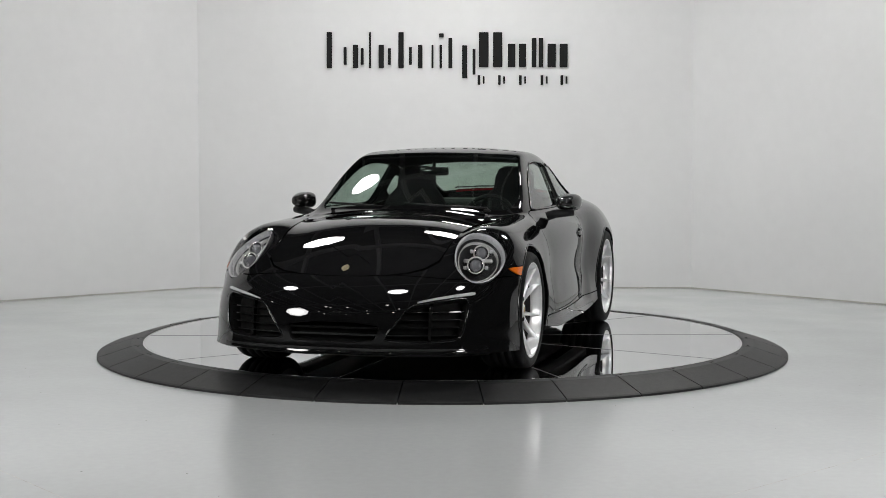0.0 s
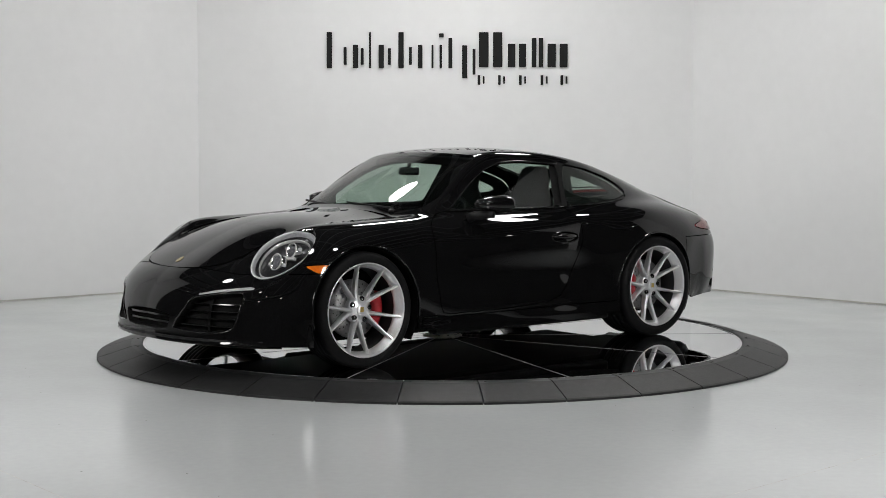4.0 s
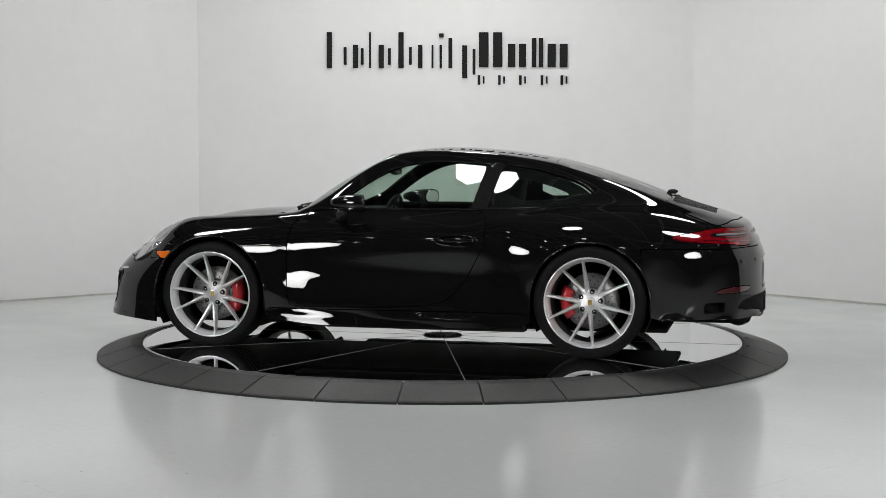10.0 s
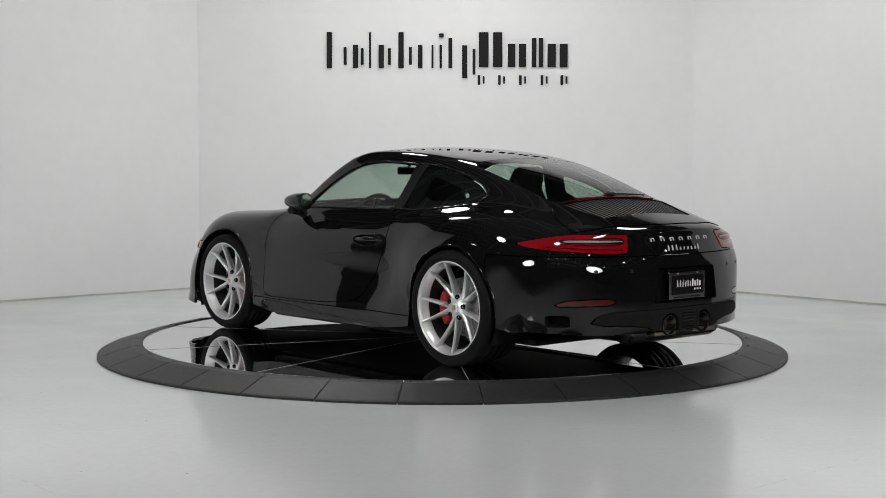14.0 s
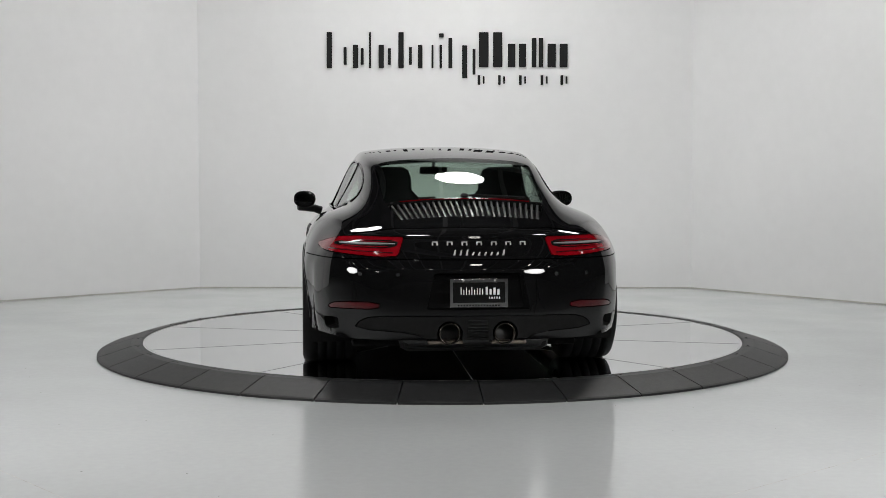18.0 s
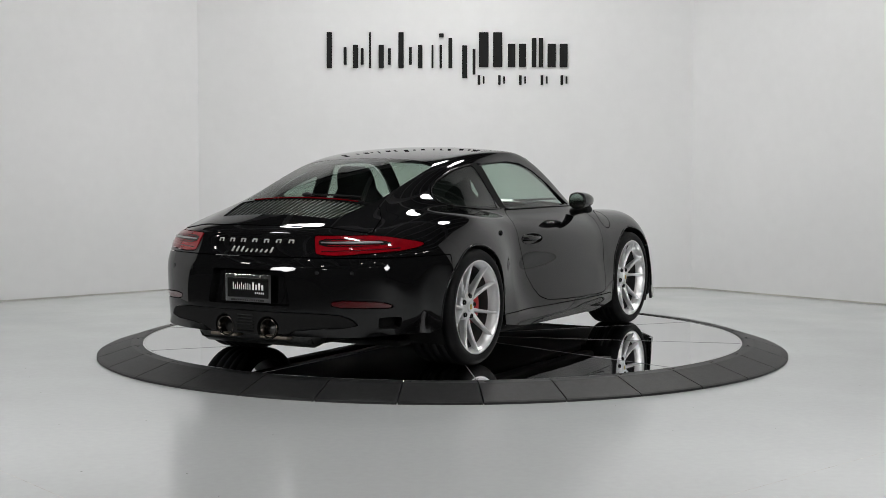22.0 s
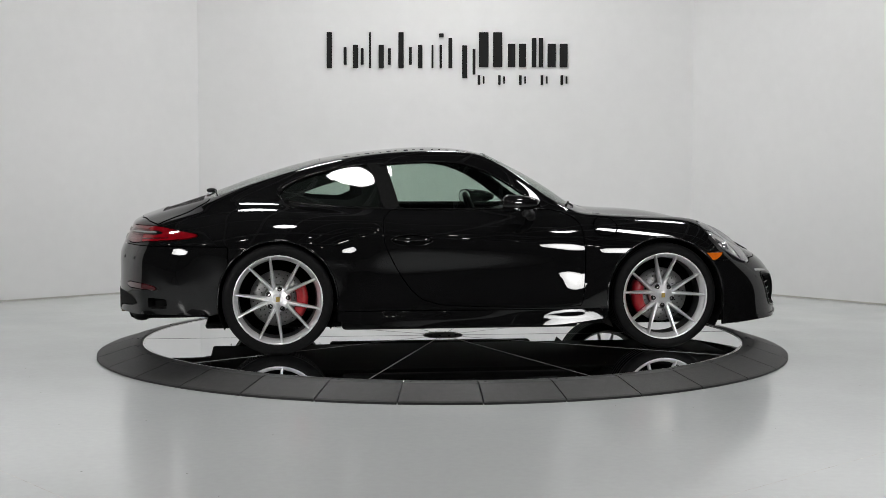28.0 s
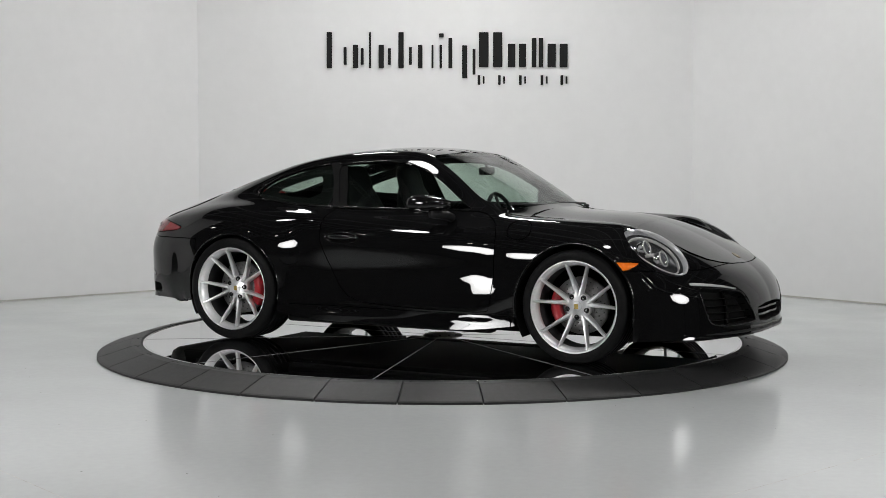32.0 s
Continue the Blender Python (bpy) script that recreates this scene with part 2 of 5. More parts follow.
UPPER_SIDE = [
    (0, 1.753, 0.888, 0.168), (1, 1.748, 0.882, 0.26), (2, 1.745, 0.878, 0.4), (3, 1.69, 0.86, 0.525), (4, 1.64, 0.838, 0.64), (5, 1.57, 0.812, 0.735),
    (6, 1.45, 0.8, 0.788), (7, 1.18, 0.808, 0.805), (8, 0.64, 0.8336, 0.8), (9, 0.36, 0.8464, 0.8), (10, 0.1, 0.847, 0.8), (11, -0.15, 0.839, 0.805),
    (12, -0.5, 0.821, 0.82), (13, -0.8, 0.828, 0.845), (14, -1.12, 0.845, 0.86), (15, -1.47, 0.82, 0.845), (16, -1.68, 0.79, 0.8), (17, -1.8, 0.78, 0.765),
    (18, -1.88, 0.79, 0.71), (19, -1.91, 0.805, 0.6), (20, -1.91, 0.815, 0.5), (21, -1.89, 0.815, 0.35), (22, -1.85, 0.8, 0.25)]
WIDEST_LINE = [
    (0, 1.64, 0.912, 0.158), (1, 1.64, 0.907, 0.25), (2, 1.63, 0.904, 0.38), (3, 1.605, 0.902, 0.48), (4, 1.58, 0.903, 0.57), (5, 1.5, 0.9, 0.64),
    (6, 1.4, 0.9, 0.68), (7, 1.17, 0.893, 0.68), (8, 0.62, 0.894, 0.628), (9, 0.35, 0.9015, 0.628), (10, 0.1, 0.899, 0.628), (11, -0.15, 0.8895, 0.628),
    (12, -0.5, 0.862, 0.64), (13, -0.71, 0.8755, 0.655), (14, -1, 0.928, 0.675), (15, -1.44, 0.91, 0.68), (16, -1.6, 0.89, 0.68), (17, -1.7, 0.868, 0.66),
    (18, -1.76, 0.86, 0.62), (19, -1.78, 0.86, 0.52), (20, -1.775, 0.86, 0.4), (21, -1.77, 0.855, 0.3), (22, -1.75, 0.84, 0.25)]
WAIST_LINE = [
    (0, 1.63, 0.918, 0.158), (2, 1.62, 0.912, 0.355), (4, 1.555, 0.908, 0.51), (6, 1.38, 0.908, 0.59), (7, 1.165, 0.908, 0.59), (8, 0.62, 0.895, 0.475),
    (9, 0.35, 0.8955, 0.475), (10, 0.1, 0.891, 0.475), (11, -0.15, 0.8825, 0.475), (12, -0.5, 0.859, 0.47), (13, -0.71, 0.8795, 0.53), (14, -1, 0.937, 0.56),
    (15, -1.43, 0.926, 0.57), (16, -1.575, 0.897, 0.57), (17, -1.67, 0.876, 0.555), (18, -1.72, 0.868, 0.525), (19, -1.735, 0.866, 0.46), (20, -1.73, 0.863, 0.37),
    (22, -1.71, 0.842, 0.245)]
LOWER_SIDE = [
    (0, 1.615, 0.918, 0.16), (1, 1.61, 0.914, 0.24), (2, 1.595, 0.91, 0.33), (3, 1.58, 0.912, 0.4), (4, 1.53, 0.913, 0.45), (5, 1.46, 0.915, 0.48),
    (6, 1.36, 0.915, 0.5), (7, 1.16, 0.915, 0.49), (8, 0.62, 0.917, 0.36), (9, 0.35, 0.9165, 0.36), (10, 0.1, 0.912, 0.357), (11, -0.15, 0.9035, 0.355),
    (12, -0.5, 0.886, 0.36), (13, -0.74, 0.8925, 0.41), (14, -1.03, 0.938, 0.45), (15, -1.42, 0.928, 0.46), (16, -1.55, 0.902, 0.46), (17, -1.64, 0.882, 0.45),
    (18, -1.68, 0.875, 0.43), (19, -1.69, 0.87, 0.4), (20, -1.69, 0.865, 0.34), (21, -1.685, 0.86, 0.28), (22, -1.67, 0.845, 0.24)]
SILL_TOP = [
    (0, 1.6, 0.916, 0.162), (2, 1.585, 0.912, 0.285), (4, 1.505, 0.905, 0.36), (6, 1.34, 0.906, 0.385), (7, 1.155, 0.903, 0.375), (8, 0.62, 0.9227, 0.275),
    (9, 0.35, 0.9263, 0.27), (10, 0.1, 0.9255, 0.266), (11, -0.15, 0.9208, 0.265), (12, -0.5, 0.9075, 0.27), (13, -0.78, 0.9062, 0.31), (14, -1.2, 0.93, 0.36),
    (16, -1.525, 0.9, 0.36), (18, -1.64, 0.875, 0.34), (20, -1.655, 0.865, 0.29), (22, -1.645, 0.85, 0.237)]
SILL_FOOT = [
    (0, 1.585, 0.914, 0.165), (1, 1.575, 0.912, 0.21), (2, 1.56, 0.91, 0.24), (3, 1.53, 0.895, 0.26), (4, 1.48, 0.897, 0.27), (6, 1.32, 0.897, 0.27),
    (7, 1.15, 0.89, 0.25), (8, 0.62, 0.9114, 0.172), (9, 0.35, 0.919, 0.172), (11, -0.15, 0.921, 0.172), (12, -0.5, 0.912, 0.172), (13, -0.85, 0.92, 0.21),
    (14, -1.2, 0.925, 0.26), (15, -1.4, 0.92, 0.26), (16, -1.5, 0.9, 0.26), (17, -1.56, 0.885, 0.26), (18, -1.6, 0.875, 0.25), (20, -1.62, 0.865, 0.245),
    (22, -1.62, 0.85, 0.235)]
RAILS = [CENTRE_LINE, BONNET_LINE, VALLEY_LINE, SHOULDER_LINE, BELT_LINE, UPPER_SIDE, WIDEST_LINE, WAIST_LINE, LOWER_SIDE, SILL_TOP, SILL_FOOT]
CREASE_Z, CREASE_R, CREASE_SLOPE = 0.468, 0.005, 0.21
NS, NR = 23, len(RAILS)
US, VS = 16, 14


def bspline(n, per):
    """Basis of a clamped uniform cubic B-spline with n controls, sampled per times a span."""
    t = np.linspace(0, n - 1, (n - 1) * per + 1)
    B = np.zeros((len(t), n))
    for r, x in enumerate(t):
        i = min(int(x), n - 2)
        f = x - i
        w = ((1 - f) ** 3 / 6, (3 * f ** 3 - 6 * f * f + 4) / 6, (-3 * f ** 3 + 3 * f * f + 3 * f + 1) / 6, f ** 3 / 6)
        for k in range(4):
            j = i - 1 + k
            if j < 0:
                B[r, 0] += 2 * w[k]
                B[r, 1] -= w[k]
            elif j > n - 1:
                B[r, n - 1] += 2 * w[k]
                B[r, n - 2] -= w[k]
            else:
                B[r, j] += w[k]
    return t, B


def build_skin():
    net = np.zeros((NS, NR, 3))
    for j, rail in enumerate(RAILS):
        s = [q[0] for q in rail]
        for a in range(3):
            net[:, j, a] = np.interp(range(NS), s, [q[a + 1] for q in rail])
    full = np.concatenate([net[:, :0:-1] * (1, -1, 1), net], 1)
    tu, bu = bspline(NS, US)
    tv, bv = bspline(2 * NR - 1, VS)
    ctrl = full.copy()
    for _ in range(2):
        at = np.einsum("si,ijk,tj->stk", bu[::US], ctrl, bv[::VS])
        ctrl += 0.75 * (full - at)
    P = np.einsum("si,ijk,tj->stk", bu, ctrl, bv)
    # even out the bunched rails at the lower corners
    x, z = P[..., 0], P[..., 2]
    mask = np.maximum(np.clip((-1.46 - x) / 0.10, 0, 1), np.clip((x - 1.45) / 0.12, 0, 1)) * np.clip((0.62 - z) / 0.12, 0, 1)
    mask[[0, -1]] = 0
    mask[:, [0, -1]] = 0
    for _ in range(140):
        mean = (np.roll(P, 1, 0) + np.roll(P, -1, 0) + np.roll(P, 1, 1) + np.roll(P, -1, 1)) / 4
        P += 0.7 * mask[..., None] * (mean - P)
    du, dv = np.gradient(P, axis=0), np.gradient(P, axis=1)
    n = np.cross(dv, du)
    n /= np.linalg.norm(n, axis=2, keepdims=True) + 1e-12
    if n[len(tu) // 2, len(tv) // 2, 2] < 0:
        n = -n
    uu, vv = np.meshgrid(tu, tv - (NR - 1), indexing="ij")
    data = np.concatenate([P, n, uu[..., None], vv[..., None]], 2).reshape(-1, 8)
    R, C = len(tu), len(tv)
    i = (np.arange(R - 1)[:, None] * C + np.arange(C - 1)).ravel()
    tri = np.concatenate([np.stack([i, i + 1, i + C + 1], 1), np.stack([i, i + C + 1, i + C], 1)])
    a, b, c = (data[tri[:, k], :3] for k in range(3))
    if (np.cross(b - a, c - a) * data[tri[:, 0], 3:6]).sum() < 0:
        tri = tri[:, ::-1]
    return data, tri


def cut(skin, phi):
    """Splits a skin along phi = 0: the part with phi < 0 and the rest."""
    data, tri = skin
    d = phi(data)
    d = np.where(np.abs(d) < 1e-7, 1e-7, d)
    neg = (d < 0)[tri]
    k = neg.sum(1)
    made, extra = {}, []

    def mid(i, j):
        key = (i, j) if i < j else (j, i)
        if key not in made:
            i, j = key
            f = d[i] / (d[i] - d[j])
            made[key] = len(data) + len(extra)
            extra.append(data[i] + f * (data[j] - data[i]))
        return made[key]

    ins, out = [tri[k == 3]], [tri[k == 0]]
    for t, s in zip(tri[(k == 1) | (k == 2)].tolist(), neg[(k == 1) | (k == 2)].tolist()):
        lone = s.index(True) if sum(s) == 1 else s.index(False)
        a, b, c = t[lone], t[(lone + 1) % 3], t[(lone + 2) % 3]
        ab, ac = mid(a, b), mid(a, c)
        one, two = [(a, ab, ac)], [(ab, b, c), (ab, c, ac)]
        x, y = (one, two) if sum(s) == 1 else (two, one)
        ins.append(np.array(x)), out.append(np.array(y))
    allv = np.vstack([data, np.array(extra)]) if extra else data
    return tidy(allv, np.concatenate(ins)), tidy(allv, np.concatenate(out))


def tidy(data, tri):
    used, inv = np.unique(tri, return_inverse=True)
    return data[used], inv.reshape(tri.shape)


def finer(skin, levels=2):
    """Splits every triangle of a piece in four, so that small shapes can be cut from it."""
    for _ in range(levels):
        data, tri = skin
        e = np.sort(np.concatenate([tri[:, [0, 1]], tri[:, [1, 2]], tri[:, [2, 0]]]), 1)
        uniq, inv = np.unique(e, axis=0, return_inverse=True)
        inv = inv.reshape(-1) + len(data)
        n = len(tri)
        ab, bc, ca = inv[:n], inv[n:2 * n], inv[2 * n:]
        a, b, c = tri.T
        skin = (np.vstack([data, (data[uniq[:, 0]] + data[uniq[:, 1]]) / 2]),
                np.concatenate([np.stack(q, 1) for q in ((a, ab, ca), (ab, b, bc), (ca, bc, c), (ab, bc, ca))]))
    return skin


def fair(piece, axis, degrees, strength=1.0, twist=True):
    """Fairs a panel: its depth along one axis becomes a low polynomial of the other two, even in y."""
    data, tri = piece
    p = data[:, :3].copy()
    sign = 1.0
    if axis == 1:
        sign = math.copysign(1.0, p[:, 1].mean())
        p[:, 1] *= sign
    i, j = [k for k in range(3) if k != axis]
    a, c = p[:, i], p[:, j]
    if i == 1:
        a = a * a * 2
    if j == 1:
        c = c * c * 2
    a, c = (a - a.mean()) / np.ptp(a), (c - c.mean()) / np.ptp(c)
    M = np.stack([a ** m * c ** n for m in range(degrees[0] + 1) for n in range(degrees[1] + 1) if twist or m == 0 or n == 0], 1)
    w = np.linalg.lstsq(M, p[:, axis], rcond=None)[0]
    p[:, axis] += strength * (M @ w - p[:, axis])
    p[:, 1] *= sign
    out = data.copy()
    out[:, :3] = p
    return out, tri


def panel_mesh(name, skin, mat, lift=0.0, rim=0.012):
    """A panel with turned-in edges; lift moves it along its normals."""
    data, tri = skin
    P = data[:, :3] + data[:, 3:6] * lift
    V, F = P.tolist(), tri.tolist()
    if rim:
        e = np.concatenate([tri[:, [0, 1]], tri[:, [1, 2]], tri[:, [2, 0]]])
        key = np.sort(e, 1)
        _, first, count = np.unique(key, axis=0, return_index=True, return_counts=True)
        for i, j in e[first[count == 1]].tolist():
            n = len(V)
            V += [P[i].tolist(), P[j].tolist(), (P[j] - data[j, 3:6] * rim).tolist(), (P[i] - data[i, 3:6] * rim).tolist()]
            F.append((n + 1, n, n + 3, n + 2))
    return mesh_of(name, V, F, mat, True)


def poly(points, coords, r=0.0):
    """Signed distance to a polygon in the plane that coords() gives, its corners rounded by r."""
    pts = np.array(points, float)

    def phi(data):
        p = coords(data)
        dist = np.full(len(p), 1e9)
        inside = np.zeros(len(p), bool)
        for a, b in zip(pts, np.roll(pts, -1, 0)):
            e, w = b - a, p - a
            h = np.clip((w @ e) / (e @ e), 0, 1)
            dist = np.minimum(dist, np.linalg.norm(w - h[:, None] * e, axis=1))
            cross = ((a[1] <= p[:, 1]) & (b[1] > p[:, 1])) | ((b[1] <= p[:, 1]) & (a[1] > p[:, 1]))
            with np.errstate(divide="ignore", invalid="ignore"):
                x = a[0] + (p[:, 1] - a[1]) / (b[1] - a[1]) * e[0]
            inside ^= cross & (p[:, 0] < x)
        return np.where(inside, -dist, dist) - r
    return phi


def both(*phis):
    return lambda d: np.max([f(d) for f in phis], axis=0)


def grown(phi, g):
    return lambda d: phi(d) - g


def side_xz(d):
    return d[:, [0, 2]]


def front_yz(d):
    return d[:, [1, 2]]


def top_xy(d):
    return d[:, [0, 1]]


def wrap_l(d):
    return np.stack([d[:, 1] + d[:, 0] + 2.12, d[:, 2]], 1)


def wrap_r(d):
    return np.stack([-d[:, 1] + d[:, 0] + 2.12, d[:, 2]], 1)


def on_side(s, y=0.4):
    return lambda d: y - s * d[:, 1]


def ahead(x):
    return lambda d: x - d[:, 0]


def behind(x):
    return lambda d: d[:, 0] - x


def above(z):
    return lambda d: z - d[:, 2]


def fair_side(data, s):
    """Fairs the side between the wheel arches: an even upper door, a crease, and a lower door that leans out to the sill."""
    x, y, z = data[:, 0], data[:, 1] * s, data[:, 2]
    sel = (y > 0.6) & (x > -0.70) & (x < 0.84) & (z > 0.16) & (z < 0.872)
    xs, ys, zs = x[sel], y[sel], z[sel]

    def basis(u, w):
        a, c = u / 0.85, (w - 0.66) / 0.2
        return np.stack([a ** m for m in range(3)] + [c ** n for n in range(1, 4)] + [a * c], 1)
    upper = (zs > CREASE_Z - 0.02) & (xs > -0.55)
    w = np.linalg.lstsq(basis(xs[upper], zs[upper]), ys[upper], rcond=None)[0]
    drop = CREASE_R * np.logaddexp(0, (CREASE_Z - zs) / CREASE_R)
    target = basis(xs, zs + drop) @ w + CREASE_SLOPE * drop - 0.5 * drop ** 2
    target -= 0.004 * np.logaddexp(0, (target - ys - 0.013) / 0.004)

    def soft(q):
        q = np.clip(q, 0, 1)
        return q * q * (3 - 2 * q)
    k = soft((xs + 0.66) / 0.34) * soft((0.84 - xs) / 0.26) * soft((zs - 0.21) / 0.07) * soft((0.872 - zs) / 0.06)
    data[sel, 1] += s * k * (target - ys)


def surface_y(data, x, z):
    """Half width of the skin at a place on its side."""
    d = (data[:, 0] - x) ** 2 + (data[:, 2] - z) ** 2 + 9.0 * (data[:, 1] < 0.5)
    near = np.argsort(d)[:4]
    k = 1 / (d[near] + 1e-7)
    return float((data[near, 1] * k).sum() / k.sum())


def surface_x(data, y, z):
    """How far forward the nose reaches at a place on its front."""
    d = (data[:, 1] - y) ** 2 + (data[:, 2] - z) ** 2 + 9.0 * (data[:, 0] < 1.5)
    near = np.argsort(d)[:4]
    k = 1 / (d[near] + 1e-7)
    return float((data[near, 0] * k).sum() / k.sum())


def chaikin(points, n=2):
    p = [Vector(q) for q in points]
    for _ in range(n):
        p = [w for a, b in zip(p, p[1:] + p[:1]) for w in (a * 0.75 + b * 0.25, a * 0.25 + b * 0.75)]
    return [tuple(q) for q in p]


# ---- the studio ----
WALL_H = 4.2
BACK_Y, LEFT_X, RIGHT_X = 4.385, -2.425, 2.48


def wall(name, a, b, height, mat, label):
    """An upright wall 0.2 m thick, its inner foot from a to b, the room on its left hand."""
    a, b = Vector((*a, 0)), Vector((*b, 0))
    d = (b - a).normalized()
    n = Vector((d.y, -d.x, 0)) * 0.2
    v = [a, b, b + n, a + n]
    V = [tuple(q) for q in v] + [(q.x, q.y, height) for q in v]
    F = [(0, 3, 2, 1), (4, 5, 6, 7), (0, 1, 5, 4), (1, 2, 6, 5), (2, 3, 7, 6), (3, 0, 4, 7)]
    ob = part(name, (V, F), mat)
    return tagged(ob, label, "wall", kind="structure")


def build_room():
    def slab(x0, x1, y0, y1): return block(x1 - x0, y1 - y0, 0.2, ((x0 + x1) / 2, (y0 + y1) / 2, -0.1))
    floor = part("floor", slab(-6.2, 6.2, -9.0, 11), FLOOR)
    for name, q in (("floor_south", (-14, 14, -16, -9.0)), ("floor_west", (-14, -6.2, -9.0, 11)), ("floor_east", (6.2, 14, -9.0, 11))):
        tagged(part(name, slab(*q), CONCRETE), "dark bare concrete warehouse floor outside the studio", "floor", kind="structure")
    tagged(floor, "glossy light grey epoxy-coated concrete studio floor", "floor", kind="structure")
    for name, a, b in (("floor_joint", (-2.9, -2.55), (-0.9, -4.96)), ("floor_joint", (3.2, -2.30), (0.4, -4.92))):
        a, b = Vector((*a, 0.0012)), Vector((*b, 0.0012))
        n = Vector(((b - a).y, -(b - a).x, 0)).normalized() * 0.0022
        part(name, ([a + n, b + n, b - n, a - n], [(0, 1, 2, 3)]), JOINT, floor, "fine sealed joint in the floor")
    rng = random.Random(7)
    chips = []
    for k in range(130):
        x, y = rng.uniform(-4.2, 4.2), rng.uniform(-5.2, 3.6)
        if math.hypot(x, y) < 2.4:
            continue
        s = rng.uniform(0.002, 0.007) * (1.0 if rng.random() < 0.85 else 1.8)
        n = rng.randint(4, 6)
        spin = rng.uniform(0, 6)
        V = [(x + s * rng.uniform(0.5, 1.2) * math.cos(spin + 6.283 * i / n), y + 1.5 * s * rng.uniform(0.5, 1.2) * math.sin(spin + 6.283 * i / n), 0.0009) for i in range(n)]
        chips.append((V, [tuple(range(n))]))
    tagged(part("floor_chips", join(*chips), CHIP, floor, "scattered small dark chips in the floor coating"), kind="stuff")
    L2, R2 = (LEFT_X - 3.15, BACK_Y - 2.79), (RIGHT_X + 3.0, BACK_Y - 3.36)
    wall("wall_north", (RIGHT_X, BACK_Y), (LEFT_X, BACK_Y), WALL_H, WALL, "smooth white painted studio back wall with a black sign")
    wall("wall_northwest", (LEFT_X, BACK_Y), L2, WALL_H, WALL, "smooth white painted angled studio wall")
    wall("wall_northeast", R2, (RIGHT_X, BACK_Y), WALL_H, WALL, "smooth white painted angled studio wall")
    wall("wall_west", L2, (L2[0] - 0.16, -0.25), WALL_H, WALL, "smooth white painted studio side wall")
    wall("wall_east", (R2[0] + 0.12, -0.1), R2, WALL_H, WALL, "smooth white painted studio side wall")
    wall("wall_south", (-13, -15), (13, -15), 7.2, DARKWALL, "dark warehouse wall far behind the studio")
    wall("wall_southwest", (-13, 11), (-13, -15), 7.2, DARKWALL, "dark warehouse side wall")
    wall("wall_southeast", (13, -15), (13, 11), 7.2, DARKWALL, "dark warehouse side wall")
    wall("wall_far_north", (13, 11), (-13, 11), 7.2, DARKWALL, "dark warehouse wall behind the studio set")
    roof = block(28, 28, 0.2, (0, -2, 7.3))
    beams = []
    for i in range(17):
        beams.append(block(0.10, 27, 0.2, (-12 + i * 1.5, -2, 7.08)))
    for i in range(5):
        beams.append(block(27, 0.2, 0.4, (0, -13 + i * 5.4, 6.98)))
    tagged(part("ceiling", roof, DARKWALL), "dark warehouse ceiling deck", "ceiling", kind="structure")
    tagged(part("ceiling_beams", join(*beams), BEAM), "grey painted steel roof beams and purlins", "beams", kind="structure")
    for name, a, b in (("trim_north", (RIGHT_X, BACK_Y), (LEFT_X, BACK_Y)), ("trim_northwest", (LEFT_X, BACK_Y), L2), ("trim_northeast", R2, (RIGHT_X, BACK_Y))):
        a, b = Vector((*a, 0)), Vector((*b, 0))
        d = (b - a).normalized()
        n = Vector((-d.y, d.x, 0)) * 0.004
        V = [a - n, b - n, b + n, a + n]
        V = [(q.x, q.y, 0.001) for q in V] + [(q.x, q.y, 0.013) for q in V]
        tagged(part(name, (V, [(0, 1, 2, 3), (7, 6, 5, 4), (0, 4, 5, 1), (1, 5, 6, 2), (2, 6, 7, 3), (3, 7, 4, 0)]), FOOT), "thin grey sealant line along the wall's foot", "trim", kind="structure")


def bar(x0, x1, z0, z1, depth=0.02, bevel=0.004):
    return block(x1 - x0, depth, z1 - z0, ((x0 + x1) / 2, -depth / 2, (z0 + z1) / 2), bevel, 1)


def build_sign():
    """The firm's sign: its letters as plain upright shapes, thin ones, bold ones and a row of small ones below."""
    root = empty("wall_sign", pose(-0.0, BACK_Y - 0.003, 0))
    tagged(root, "matte black raised lettering sign drawn as plain bars", "sign")
    K = 0.005615
    def X(px): return 0.004 + (px - 784) * K
    def Z(py): return 2.359 - (py - 92) * K
    thin = ((570, 616, 60, 123), (623, 646, 82, 123), (653, 661, 60, 123), (667, 694, 82, 123), (701, 731, 60, 123), (738, 757, 82, 123),
            (763, 771, 82, 123), (777, 787, 82, 123), (792, 808, 70, 123), (813, 843, 83, 140))
    for x0, x1, y0, y1 in thin:
        w = min(9.0, (x1 - x0) * 0.42)
        c = x0 + (x1 - x0) * 0.3
        part("letter_bar", bar(X(c - w / 2), X(c + w / 2), Z(y1), Z(y0)), INK, root)
        if x1 - x0 > 22:
            part("letter_bar", bar(X(x1 - 7), X(x1 - 2), Z(y1 - 6), Z(y0 + (26 if y0 < 65 else 6))), INK, root)
    for x0, x1, y0, y1 in ((845, 890, 60, 121), (896, 932, 80, 121), (938, 962, 70, 121), (966, 1005, 80, 121)):
        part("bold_letter_bar", bar(X(x0 + 2), X(x0 + (x1 - x0) * 0.42), Z(y1), Z(y0)), INK, root)
        part("bold_letter_bar", bar(X(x0 + (x1 - x0) * 0.6), X(x1 - 2), Z(y1), Z(y0)), INK, root)
    for x0 in (844, 880, 917, 955, 990):
        part("small_letter_bar", bar(X(x0 + 1), X(x0 + 5.5), Z(152), Z(135)), INK, root)
        part("small_letter_bar", bar(X(x0 + 10), X(x0 + 13), Z(150), Z(137)), INK, root)
    part("star", bar(X(777), X(785), Z(69), Z(62)), INK, root)


